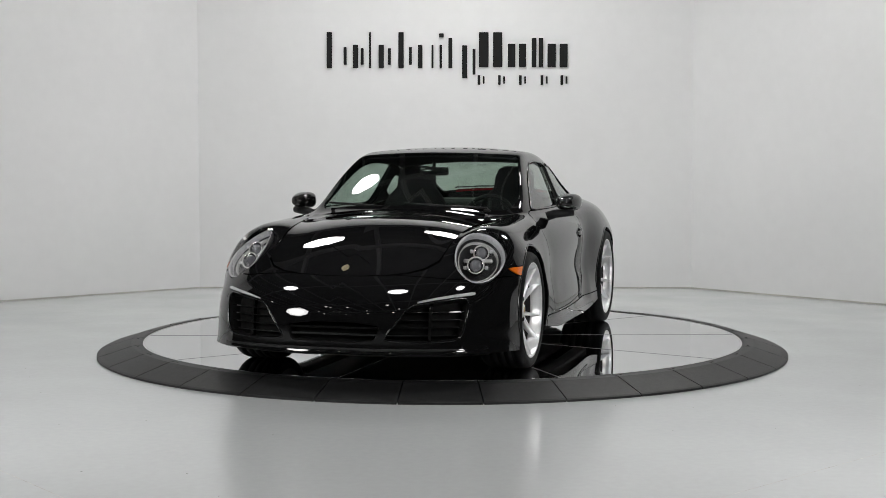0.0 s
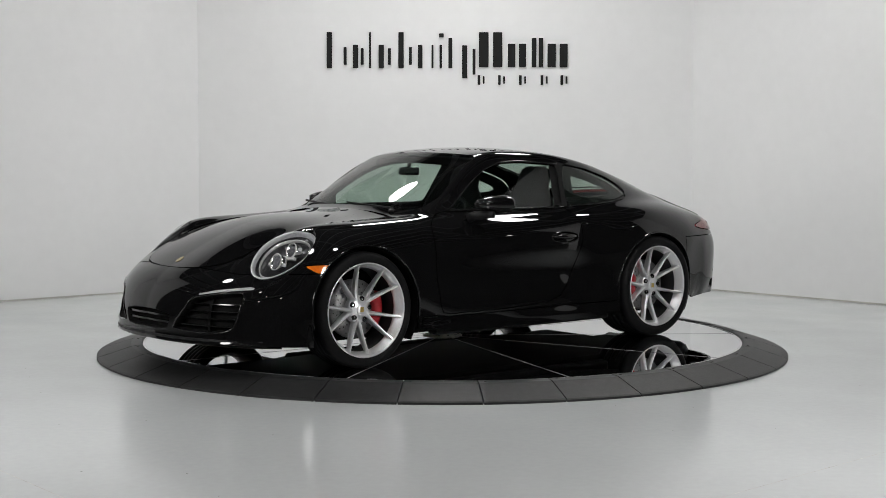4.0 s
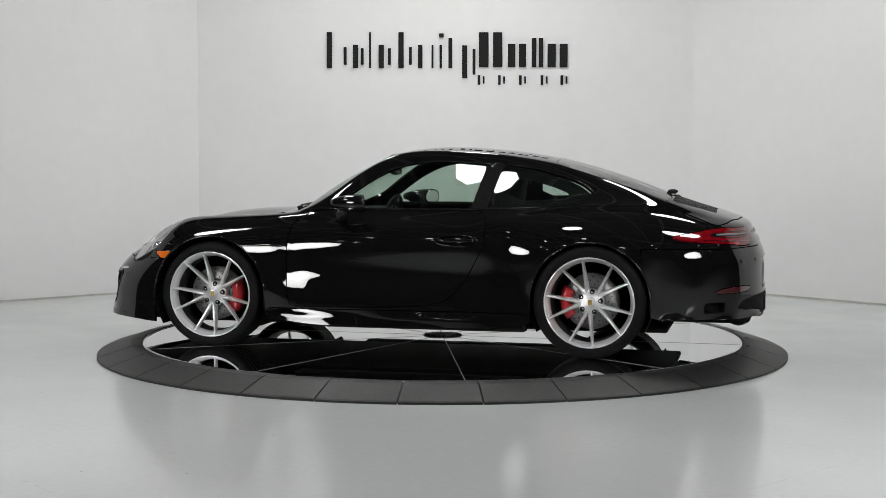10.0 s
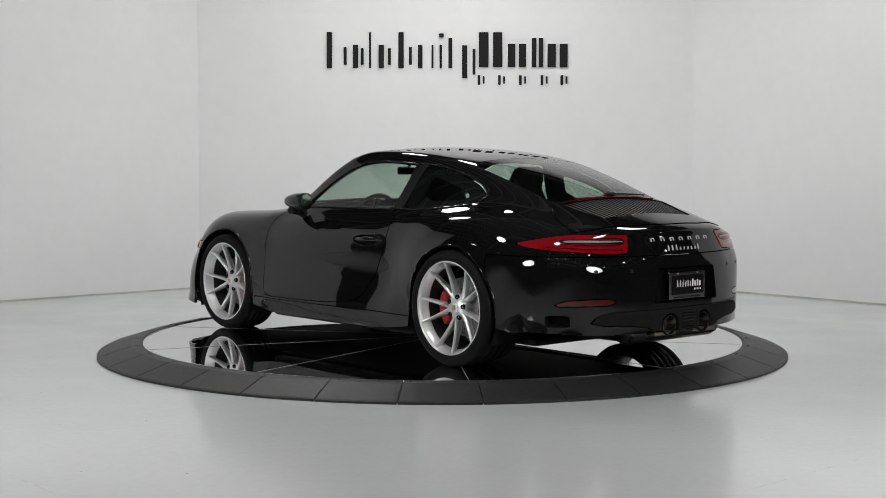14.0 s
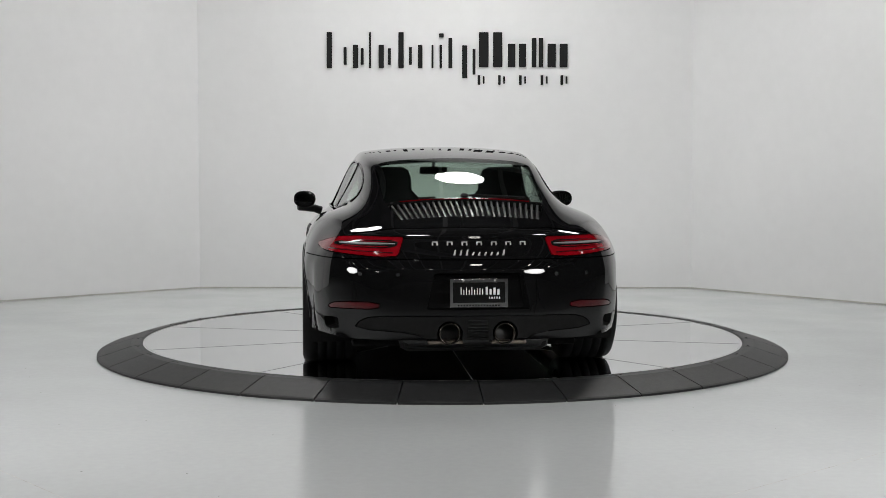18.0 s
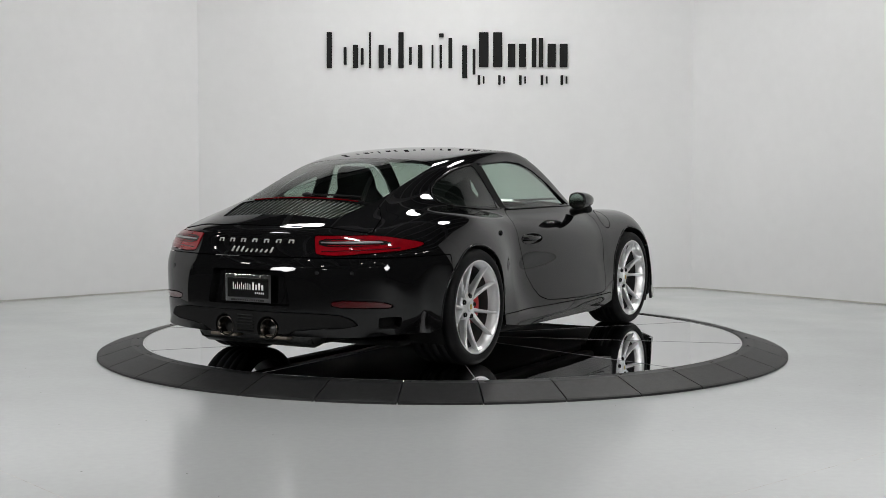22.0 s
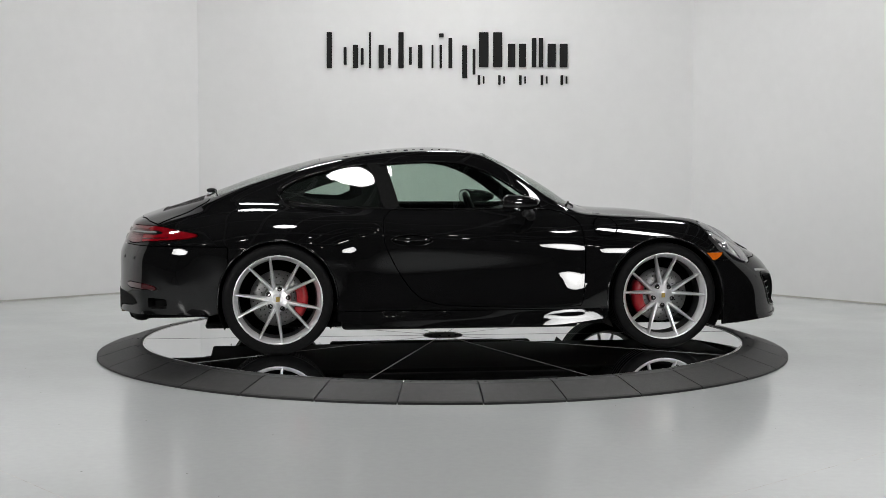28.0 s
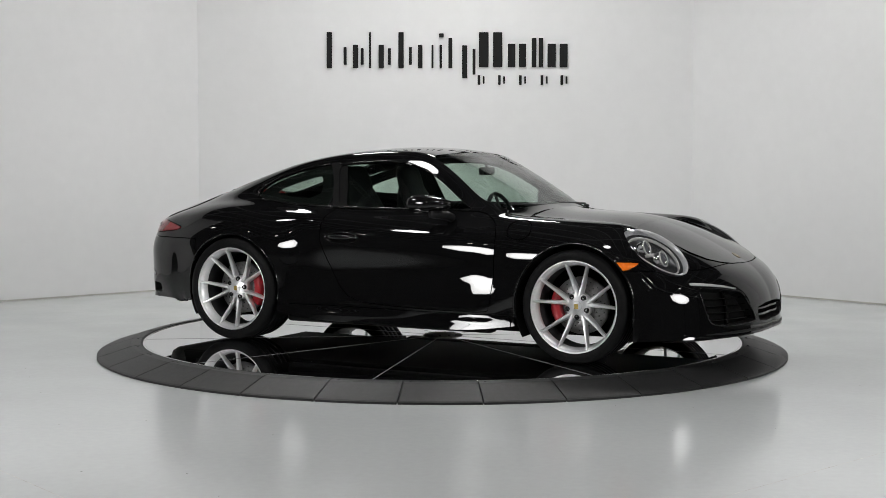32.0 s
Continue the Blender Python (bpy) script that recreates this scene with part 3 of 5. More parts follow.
# ---- the turntable ----
RING_OUT, RING_IN, DISC_Z = 2.305, 2.011, 0.0793
N_TILES = 32


def build_ring():
    root = empty("turntable_ring")
    tagged(root, "black rubber ramp ring round the turntable, in wedge tiles", "ramp ring")
    a = 2 * math.pi / N_TILES
    rings = []
    n = 6
    for i in range(n + 1):
        q = -math.pi / 2 + (i / n - 0.5) * (a - 0.0036)
        c, s = math.cos(q), math.sin(q)
        rings.append([(r * c, r * s, z) for r, z in ((RING_OUT, 0.0), (RING_OUT, 0.012), (RING_OUT - 0.012, 0.018), (RING_IN + 0.075, 0.081),
                                                    (RING_IN + 0.012, 0.085), (RING_IN + 0.006, 0.081), (RING_IN + 0.006, 0.0))])
    tile = mesh_of("ring_tile", *loft(rings), RING)
    for k in range(N_TILES):
        ob = part("ring_tile", tile, RING, root)
        ob.matrix_basis = Matrix.Rotation(radians(5.35) + (k + 0.5) * a, 4, "Z")
    screw = mesh_of("screw", *moved(lathe([(0.0001, 0.004), (0.007, 0.004), (0.009, 0.0)], 10), Matrix.Rotation(radians(90), 4, "X")), DARKMETAL)
    for k in range(N_TILES):
        q = radians(5.35) + k * a - math.pi / 2 + 0.02
        ob = part("screw", screw, DARKMETAL, root)
        ob.matrix_basis = Matrix.Translation(((RING_IN + 0.04) * math.cos(q), (RING_IN + 0.04) * math.sin(q), 0.083))


def build_disc():
    root = empty("turntable_disc")
    tagged(root, "mirror-polished turntable disc with radial seams", "turntable")
    N = 10
    a = 2 * math.pi / N
    V, F = [], []
    n = 18
    for i in range(n + 1):
        q = (i / n - 0.5) * (a - 0.0016) 
        for r in (0.10, RING_IN - 0.012):
            V += [(r * math.cos(q), r * math.sin(q), DISC_Z), (r * math.cos(q), r * math.sin(q), DISC_Z - 0.012)]
    for i in range(n):
        b = 4 * i
        F += [(b, b + 2, b + 6, b + 4), (b + 1, b + 5, b + 7, b + 3), (b + 2, b + 3, b + 7, b + 6), (b, b + 4, b + 5, b + 1)]
    F += [(0, 1, 3, 2), (4 * n, 4 * n + 2, 4 * n + 3, 4 * n + 1)]
    me = mesh_of("disc_panel", V, F, MIRROR)
    for k in range(N):
        ob = part("disc_panel", me, MIRROR, root)
        ob.matrix_basis = Matrix.Rotation(k * a + radians(SEAM0), 4, "Z")
    strip = mesh_of("seam_strip", *block(RING_IN - 0.15, 0.0036, 0.0016, ((RING_IN + 0.12) / 2, 0, DISC_Z + 0.0004), 0), STRIP)
    for k in range(N):
        part("seam_strip", strip, STRIP, root).matrix_basis = Matrix.Rotation((k + 0.5) * a + radians(SEAM0), 4, "Z")
    up = Matrix.Rotation(radians(90), 4, "X")
    part("edge_trim", moved(lathe([(RING_IN - 0.012, DISC_Z - 0.01), (RING_IN - 0.012, DISC_Z + 0.002), (RING_IN + 0.002, DISC_Z + 0.002), (RING_IN + 0.002, 0.03)], 96), up), CHROME, root, "thin bright metal edge trim", True)
    part("disc_base", moved(lathe([(0.001, DISC_Z - 0.02), (RING_IN - 0.01, DISC_Z - 0.02), (RING_IN - 0.01, 0.0)], 64), up), SEAM, root)
    part("hub_plate", moved(lathe([(0.001, DISC_Z + 0.008), (0.125, DISC_Z + 0.008), (0.135, DISC_Z + 0.003), (0.135, DISC_Z - 0.01)], 48), up), HUB, root, "round pale metal hub plate")
    bolt = mesh_of("bolt", *moved(lathe([(0.001, 0.003), (0.007, 0.003), (0.008, 0.0)], 8), up), DARKMETAL)
    for k in range(10):
        q = 2 * math.pi * k / 10
        part("bolt", bolt, DARKMETAL, root).matrix_basis = Matrix.Translation((0.105 * math.cos(q), 0.105 * math.sin(q), DISC_Z + 0.008))
    return root


# ---- studio lamps ----
def octabox(eye, target, size, watts, edge, hung=True):
    """A white octagonal softbox on a stand: its front glows."""
    root = empty("softbox", Matrix.Translation((eye[0], eye[1], 0)))
    tagged(root, "white octagonal studio softbox on a black stand", "softbox", "studio softboxes")
    h = Vector(eye).z
    m = Matrix.Translation((0, 0, h)) @ look((0, 0, 0), Vector(target) - Vector(eye)).to_3x3().to_4x4()
    r = size / 2
    ring = [[(s * r * math.cos(q), s * r * math.sin(q), z) for q in (math.pi / 8 + math.pi / 4 * k for k in range(8))] for s, z in ((1, 0.0), (0.96, 0.02), (0.25, 0.42))]
    part("shell", moved(loft(ring, False), m), SATIN, root, "black fabric shell")
    front = [(0.985 * r * math.cos(q), 0.985 * r * math.sin(q), -0.002) for q in (math.pi / 8 + math.pi / 4 * k for k in range(8))]
    ob = part("diffuser", (front, [tuple(range(7, -1, -1))]), glow("softbox_white", (1.0, 0.992, 0.98), watts, edge, r), root, "glowing white diffuser")
    ob.matrix_basis = m
    top = m @ Vector((0, 0, 0.42))
    if hung:
        part("hanger", tube([tuple(top), (top.x, top.y, 7.2)], 0.012), DARKMETAL, root)
        return
    part("stand_pole", tube([(top.x, top.y, 0.02), (top.x, top.y, h * 0.6), tuple(top)], 0.016), DARKMETAL, root)
    for k in range(3):
        q = 2.1 * k + 0.4
        part("stand_leg", tube([(top.x, top.y, 0.35), (top.x + 0.45 * math.cos(q), top.y + 0.45 * math.sin(q), 0.012)], 0.011), DARKMETAL, root)


SEAM0 = 17.0
build_room()
build_sign()
build_ring()
disc = build_disc()
octabox((-3.7, -4.3, 1.88), (0, 0, 0.9), 1.15, 30.0, 0.5, False)
octabox((2.95, -5.0, 1.88), (0, 0, 0.9), 1.15, 30.0, 0.5, False)
for spot in ((-1.75, 1.95, 4.3), (0.28, 2.85, 4.3), (-0.65, -3.5, 4.65), (-3.95, -2.0, 5.1), (2.84, -3.0, 5.1), (2.6, 1.6, 4.3)):
    octabox(spot, (spot[0] * 0.8, spot[1] * 0.8, 0), 0.82, 36.0, 0.8)


def high_bay(x, y):
    root = empty("high_bay_lamp", Matrix.Translation((x, y, 6.2)))
    tagged(root, "small bell-shaped warehouse lamp hanging from the ceiling", "lamp", "warehouse lamps")
    up = Matrix.Rotation(radians(90), 4, "X")
    part("bell", moved(lathe([(0.04, 0.22), (0.08, 0.16), (0.2, 0.0), (0.19, 0.0)], 16), up), DARKMETAL, root)
    part("bulb", ellipsoid(0.13, 0.13, 0.06, (0, 0, 0.02), 12, 8), glow("warehouse_bulb", (1, 0.97, 0.9), 24.0), root)
    part("rod", tube([(0, 0, 0.2), (0, 0, 1.0)], 0.01, 6), DARKMETAL, root)


for i in range(6):
    for y in (-8.2, -11.0, -13.8):
        high_bay(-9 + 3.6 * i + (0.9 if y == -11.0 else 0), y)
for x in (-10.5, 10.5):
    for y in (-4.5, -1.0, 2.5):
        high_bay(x, y)


# ---- the car: x forward, y to its left, z up from the tyres' foot ----
FRONT_X, REAR_X = 1.225, -1.225
BODY_BACK = 0.028    # the drawn body lies this far ahead of its true place on the wheels
car = empty("car")
tagged(car, "glossy black two-door sports coupe parked on the turntable", "car")

skin = build_skin()
GAP = 0.0028


def thin(points, n):
    """More points along an open line."""
    return [tuple(Vector(a).lerp(Vector(b), k / n)) for a, b in zip(points, points[1:]) for k in range(n)] + [points[-1]]


def take(phi, gap=GAP):
    """Cuts a piece out of the skin and leaves a joint round it."""
    global skin
    piece, _ = cut(skin, grown(phi, -gap))
    _, skin = cut(skin, grown(phi, gap))
    return piece


def build_shell():
    global skin
    for s in (1, -1):
        fair_side(skin[0], s)
    cabin = skin
    # wheel arches
    for xc, zc, r in ((FRONT_X + BODY_BACK, 0.335, 0.378), (REAR_X + BODY_BACK, 0.343, 0.366)):
        def arch(d, xc=xc, zc=zc, r=r):
            c = np.hypot(d[:, 0] - xc, d[:, 2] - zc) - r
            b = np.maximum(np.abs(d[:, 0] - xc) - r, d[:, 2] - zc)
            return np.maximum(np.minimum(c, b), 0.5 - np.abs(d[:, 1]))
        _, skin = cut(skin, arch)
    for xc, zc, r, a0, a1 in ((FRONT_X + BODY_BACK, 0.335, 0.380, -12, 192), (REAR_X + BODY_BACK, 0.343, 0.368, -8, 188)):
        for s in (1, -1):
            ring = []
            for k in range(41):
                q = radians(a0 + (a1 - a0) * k / 40)
                x, z = xc + r * math.cos(q), zc + r * math.sin(q)
                ring.append((x, s * (surface_y(cabin[0], x, z) - 0.002), z))
            part("arch_lip", tube(ring, 0.0065, 8), PAINT, car, "rolled glossy black wheel arch lip", True)
    # glass
    screen = take(poly([(8.12, -2.0), (8.12, 2.0), (8.6, 2.42), (9.96, 2.35), (10.04, 1.9), (10.08, 0), (10.04, -1.9), (9.96, -2.35), (8.6, -2.42)],
                       lambda d: d[:, 6:8] * (1, 1)), 0.004)
    part("windscreen", panel_mesh("windscreen", fair(screen, 0, (2, 2)), GLASS, -0.002, 0), GLASS, car, "raked green-tinted windscreen")
    rear = take(poly(chaikin([(13.0, 0.0), (13.05, 2.0), (13.3, 2.2), (14.9, 2.2), (15.06, 2.0), (15.06, 0), (15.06, -2.0), (14.9, -2.2), (13.3, -2.2), (13.05, -2.0)], 1),
                     lambda d: d[:, 6:8]), 0.004)
    part("rear_window", panel_mesh("rear_window", fair(rear, 2, (2, 1)), GLASS, -0.002, 0), GLASS, car, "sloping tinted rear window")
    for s in (1, -1):
        qwin = take(both(poly(chaikin([(-.525, .905), (-.66, .912), (-.84, .922), (-1.02, .936), (-1.15, .957), (-1.185, .985), (-1.14, 1.03), (-1.05, 1.08),
                                       (-.84, 1.142), (-.66, 1.172), (-.60, 1.165)], 1), side_xz), on_side(s)), 0.003)
        part("quarter_window", panel_mesh("quarter_window", fair(qwin, 1, (2, 2)), GLASS, -0.003, 0), GLASS, car, "tinted rear quarter window")
        _, border = cut(qwin, poly(chaikin([(-.655, .957), (-.672, 1.11), (-.77, 1.09), (-.93, 1.045), (-1.045, 1.0), (-1.0, .975)], 1), side_xz))
        part("quarter_lining", panel_mesh("quarter_lining", border, MATTE, -0.02, 0), MATTE, car, "dark lining round the quarter window")
        glass_pane = take(both(poly(chaikin([(.50, .893), (.0, .897), (-.47, .90), (-.50, .98), (-.548, 1.15), (-.52, 1.172), (-.40, 1.182), (-.19, 1.192), (-.01, 1.18), (.13, 1.135),
                                             (.27, 1.056), (.40, .962)], 1), side_xz), on_side(s)), 0.003)
        pillar, _ = cut(cabin, both(poly([(-.415, .885), (-.50, 1.195), (-.70, 1.19), (-.62, .89)], side_xz), on_side(s)))
        part("b_pillar", panel_mesh("b_pillar", pillar, MATTE, -0.012, 0), MATTE, car, "dark pillar between the side windows")
        door_skin = take(both(poly([(0.7, 0.29), (0.718, 0.34), (0.731, 0.5), (0.733, 0.62), (0.726, 0.75), (0.713, 0.8), (0.678, 0.84), (0.613, 0.872), (0.548, 0.886), (0.028, 0.889), (-0.462, 0.893), (-0.492, 0.885), (-0.532, 0.84), (-0.541, 0.795), (-0.537, 0.69), (-0.517, 0.64), (-0.482, 0.57), (-0.432, 0.48), (-0.367, 0.39), (-0.302, 0.335), (-0.192, 0.302), (0.028, 0.29), (0.268, 0.284), (0.628, 0.282)], side_xz), on_side(s)))
        grip, door_skin = cut(door_skin, lambda d: (np.sqrt(((d[:, 0] + 0.366) / 0.128) ** 2 + (np.abs(d[:, 2] - 0.704) / 0.034) ** 2) - 1) * 0.03)
        door = part("door", panel_mesh("door", door_skin, PAINT, 0, 0.02), PAINT, car, "closed glossy black door")
        glass_pane = fair(glass_pane, 1, (2, 2))
        h = (glass_pane[0][:, 2] - 1.04) / 0.15
        glass_pane[0][:, 1] += s * (0.008 * (1 - h * h) - 0.009 * (1 - h) + 0.003 + 0.02 * glass_pane[0][:, 0] - 0.05 * glass_pane[0][:, 0] ** 2)
        part("door_window", panel_mesh("door_window", glass_pane, GLASS, -0.004, 0), GLASS, door, "green-tinted door window")
        post = take(both(poly([(-.440, .900), (-.545, 1.19), (-.625, 1.185), (-.525, .902)], side_xz), on_side(s)), 0.0004)
        part("pillar_trim", panel_mesh("pillar_trim", post, MATTE, 0, 0.006), MATTE, car, "matte black trim between the side windows")
        build_handle(s, door, grip, cabin[0])
        build_mirror(s, door)
        line = [0.50 - 0.97 * k / 24 for k in range(25)]
        part("window_trim", tube([(x, s * (surface_y(cabin[0], x, 0.893) + 0.003), 0.893 + 0.003 * (0.5 - x)) for x in line], 0.0062, 8), TRIM, door, "glossy black trim under the window", True)
        arc = [(.50, .90), (.40, .968), (.27, 1.062), (.13, 1.141), (-.01, 1.187), (-.19, 1.199), (-.40, 1.189), (-.56, 1.178)]
        part("window_surround", tube([(x, s * (surface_y(cabin[0], x, z) + 0.001), z) for x, z in thin(arc, 4)], 0.0055, 8), TRIM, door, "glossy black surround over the door window", True)
        arc = [(-.64, 1.178), (-.84, 1.149), (-1.05, 1.088), (-1.15, 1.035), (-1.192, .99), (-1.16, .957)]
        part("quarter_surround", tube([(x, s * (surface_y(cabin[0], x, z) + 0.001), z) for x, z in thin(arc, 4)], 0.0055, 8), TRIM, car, "glossy black surround of the quarter window", True)
        line = [-0.52 - 0.60 * k / 16 for k in range(17)]
        part("quarter_trim", tube([(x, s * (surface_y(cabin[0], x, 0.900 + 0.115 * (x + 0.52) ** 2) + 0.002), 0.900 + 0.115 * (x + 0.52) ** 2) for x in line], 0.0055, 8), TRIM, car, "glossy black trim under the quarter window", True)
        marker = take(both(poly(chaikin([(1.650, .606), (1.645, .613), (1.56, .616), (1.475, .614), (1.472, .606), (1.505, .568), (1.53, .564), (1.58, .565), (1.605, .575)], 1), side_xz), on_side(s)))
        part("side_marker", panel_mesh("side_marker", marker, AMBER, 0.002, 0.01), AMBER, car, "amber side marker lamp")
        wrap = wrap_l if s > 0 else wrap_r
        tail = take(both(poly(chaikin([(.430, .792), (.404, .790), (.402, .775), (.398, .712), (.402, .692), (.43, .686), (.56, .681), (.80, .696), (1.17, .712), (1.315, .740), (1.15, .763), (.9, .792), (.6, .792)], 1), wrap), behind(-1.6), on_side(s, 0.2)))
        build_tail(s, tail, wrap)
        refl = take(both(poly(chaikin([(.50, .444), (.50, .404), (.78, .403), (1.0, .400), (.93, .43), (.8, .44)], 1), wrap), behind(-1.7), on_side(s, 0.2)))
        part("rear_reflector", panel_mesh("rear_reflector", refl, REDDEEP, 0.001, 0.01), REDDEEP, car, "narrow dark red rear reflector")
        build_headlight(s)
    flap = take(both(lambda d: np.hypot((d[:, 0] - 0.875) / 1.3, d[:, 2] - 0.782) - 0.060, on_side(-1)))
    part("fuel_flap", panel_mesh("fuel_flap", flap, PAINT, 0, 0.01), PAINT, car, "round glossy black fuel filler flap")
    bonnet = take(both(poly([(2.085, 0), (2.077, .12), (2.05, .26), (2.01, .36), (1.95, .445), (1.86, .505), (1.6, .525), (1.3, .555), (1.0, .605), (.86, .625), (.845, .5), (.855, .25), (.86, 0),
                             (.855, -.25), (.845, -.5), (.86, -.625), (1.0, -.605), (1.3, -.555), (1.6, -.525), (1.86, -.505), (1.95, -.445), (2.01, -.36), (2.05, -.26), (2.077, -.12)], top_xy), above(0.55), ahead(0.5)))
    bonnet = fair(bonnet, 2, (5, 3), 1.0, False)
    crest, bonnet = cut(bonnet, lambda d: np.maximum(np.hypot((d[:, 0] - 2.015) / 1.25, d[:, 1]) - 0.022, 0.5 - d[:, 2]))
    part("crest", panel_mesh("crest", crest, CREST, 0.003, 0.006), CREST, car, "small metal bonnet crest as a plain shield")
    part("bonnet", panel_mesh("bonnet", bonnet, PAINT, 0, 0.02), PAINT, car, "long glossy black bonnet")
    front_end()
    rear_end()
    nose = take(both(ahead(1.5), lambda d: d[:, 2] - 0.565 - 0.05 * np.clip((d[:, 0] - 1.95) / 0.2, 0, 1)))
    part("front_bumper", panel_mesh("front_bumper", nose, PAINT, 0, 0.02), PAINT, car, "glossy black front bumper")
    for s in (1, -1):
        sill = take(both(on_side(s), lambda d: d[:, 2] - 0.268, lambda d: np.abs(d[:, 0] + 0.02) - 0.87))
        part("side_sill", panel_mesh("side_sill", sill, PAINT, 0.002, 0.02), PAINT, car, "glossy black side sill")
    tail_bumper = take(both(behind(-1.5), lambda d: d[:, 2] - 0.672))
    part("rear_bumper", panel_mesh("rear_bumper", tail_bumper, PAINT, 0, 0.02), PAINT, car, "glossy black rear bumper")
    part("body", panel_mesh("body", skin, PAINT, 0, 0.02), PAINT, car, "glossy black painted body shell")
    # inner lining
    lining, _ = cut(cabin, both(lambda d: 0.86 - d[:, 2], lambda d: np.abs(d[:, 6] - 11.5) - 1.45, lambda d: np.abs(d[:, 7]) - 2.9))
    part("headliner", panel_mesh("headliner", lining, CLOTH, -0.03, 0), CLOTH, car, "dark fabric headliner")
    under, _ = cut(cabin, both(lambda d: np.abs(d[:, 6] - 15.7) - 0.62, lambda d: np.abs(d[:, 7]) - 2.6, above(0.8)))
    part("lid_lining", panel_mesh("lid_lining", under, MATTE, -0.045, 0), MATTE, car, "dark lining under the engine lid")
    for s in (1, -1):
        card, _ = cut(cabin, both(poly([(.7, .25), (.7, .8), (.55, .86), (-1.15, .88), (-1.12, .82), (-.95, .76), (-.78, .62), (-.78, .25)], side_xz), on_side(s)))
        part("door_lining", panel_mesh("door_lining", card, LEATHER, -0.06, 0), LEATHER, car, "black leather door and side lining")


def build_handle(s, door, grip, data):
    part("handle_recess", panel_mesh("handle_recess", grip, PAINT, -0.016, -0.016), PAINT, door, "oval handle recess in the door")
    ring = [(-0.366 + 0.129 * math.cos(q), 0.704 + 0.035 * math.sin(q)) for q in (2 * math.pi * k / 40 for k in range(41))]
    part("recess_rim", tube([(x, s * (surface_y(data, x, z) - 0.0015), z) for x, z in ring], 0.0045, 8), PAINT, door, "rounded rim of the handle recess", True)
    pts = []
    for k in range(13):
        x = -0.250 - 0.232 * k / 12
        pts.append((x, s * (surface_y(data, x, 0.708) - 0.006 + 0.020 * math.sin(math.pi * k / 12) ** 0.6), 0.708))
    rings = []
    for k, (x, y, z) in enumerate(pts):
        e = 0.35 + 0.65 * math.sin(math.pi * min(max(k / 12, 0.04), 0.96)) ** 0.5
        rings.append([(x, y + s * 0.007 * math.sin(q), z + 0.015 * e * math.cos(q)) for q in (2 * math.pi * j / 12 for j in range(12))])
    part("handle", loft(rings), PAINT, door, "glossy black door handle bar", True)


def build_mirror(s, door):
    shell = []
    for i in range(13):
        f = i / 12
        x = 0.424 - 0.205 * f
        w, h = 0.077 * math.sin(math.pi * (0.06 + 0.52 * f)) ** 0.55, 0.056 * math.sin(math.pi * (0.06 + 0.52 * f)) ** 0.55
        c = Vector((x, s * (0.928 - 0.012 * f), 0.932))
        ring = []
        for k in range(28):
            q = 2 * math.pi * k / 28
            dy, dz = w * math.copysign(abs(math.cos(q)) ** 0.8, math.cos(q)), h * math.copysign(abs(math.sin(q)) ** 0.8, math.sin(q))
            ring.append(c + Vector((-0.5 * s * dy, dy, dz)))
        shell.append(ring)
    mirror = part("door_mirror", loft(shell), PAINT, door, "glossy black door mirror", True)
    g = [(0.2176 - 0.5 * s * 0.066 * math.cos(q), s * 0.916 + 0.066 * math.cos(q), 0.932 + 0.046 * math.sin(q)) for q in (2 * math.pi * k / 28 for k in range(28))]
    part("mirror_foot", tube([(0.40, s * 0.80, 0.845), (0.39, s * 0.85, 0.862), (0.36, s * 0.91, 0.868), (0.33, s * 0.96, 0.872)], lambda f: 0.03 - 0.006 * f), SATIN, door, "satin black mirror foot", True)
    part("mirror_glass", (g, [tuple(range(28))]), CHROME, door, "silvered mirror glass")


def build_tail(s, skin_piece, wrap):
    lamp = part("tail_light", panel_mesh("tail_light", skin_piece, REDLENS, 0.004, 0.02), REDLENS, car, "red wrap-around tail light with a dark core")
    fine = finer(skin_piece, 1)
    core, _ = cut(fine, poly(chaikin([(.43, .771), (.43, .733), (.62, .728), (.90, .738), (1.0, .750), (.90, .764), (.62, .773)], 1), wrap))
    part("dark_core", panel_mesh("dark_core", core, TRIM, 0.0055, 0.004), TRIM, lamp, "smoked black core of the lamp")
    bar_piece, _ = cut(fine, poly(chaikin([(.445, .756), (.445, .748), (.86, .747), (.93, .752), (.86, .758)], 1), wrap))
    part("light_bar", panel_mesh("light_bar", bar_piece, TAILGREY, 0.010, 0.008), TAILGREY, lamp, "pale grey light bar")
    for z in (0.7635, 0.738):
        rib, _ = cut(fine, poly(chaikin([(.46, z), (.46, z - .004), (.80, z - .003), (.92, z + (-.006 if z > .75 else .004)), (.80, z + .002)], 1), wrap))
        part("light_rib", panel_mesh("light_rib", rib, REDLENS, 0.008, 0.006), REDLENS, lamp, "red light rib")
    low, _ = cut(fine, poly([(.44, .708), (.44, .702), (1.05, .720), (1.05, .725)], wrap))
    part("light_groove", panel_mesh("light_groove", low, REDDEEP, 0.006, 0.006), REDDEEP, lamp, "deep red groove")


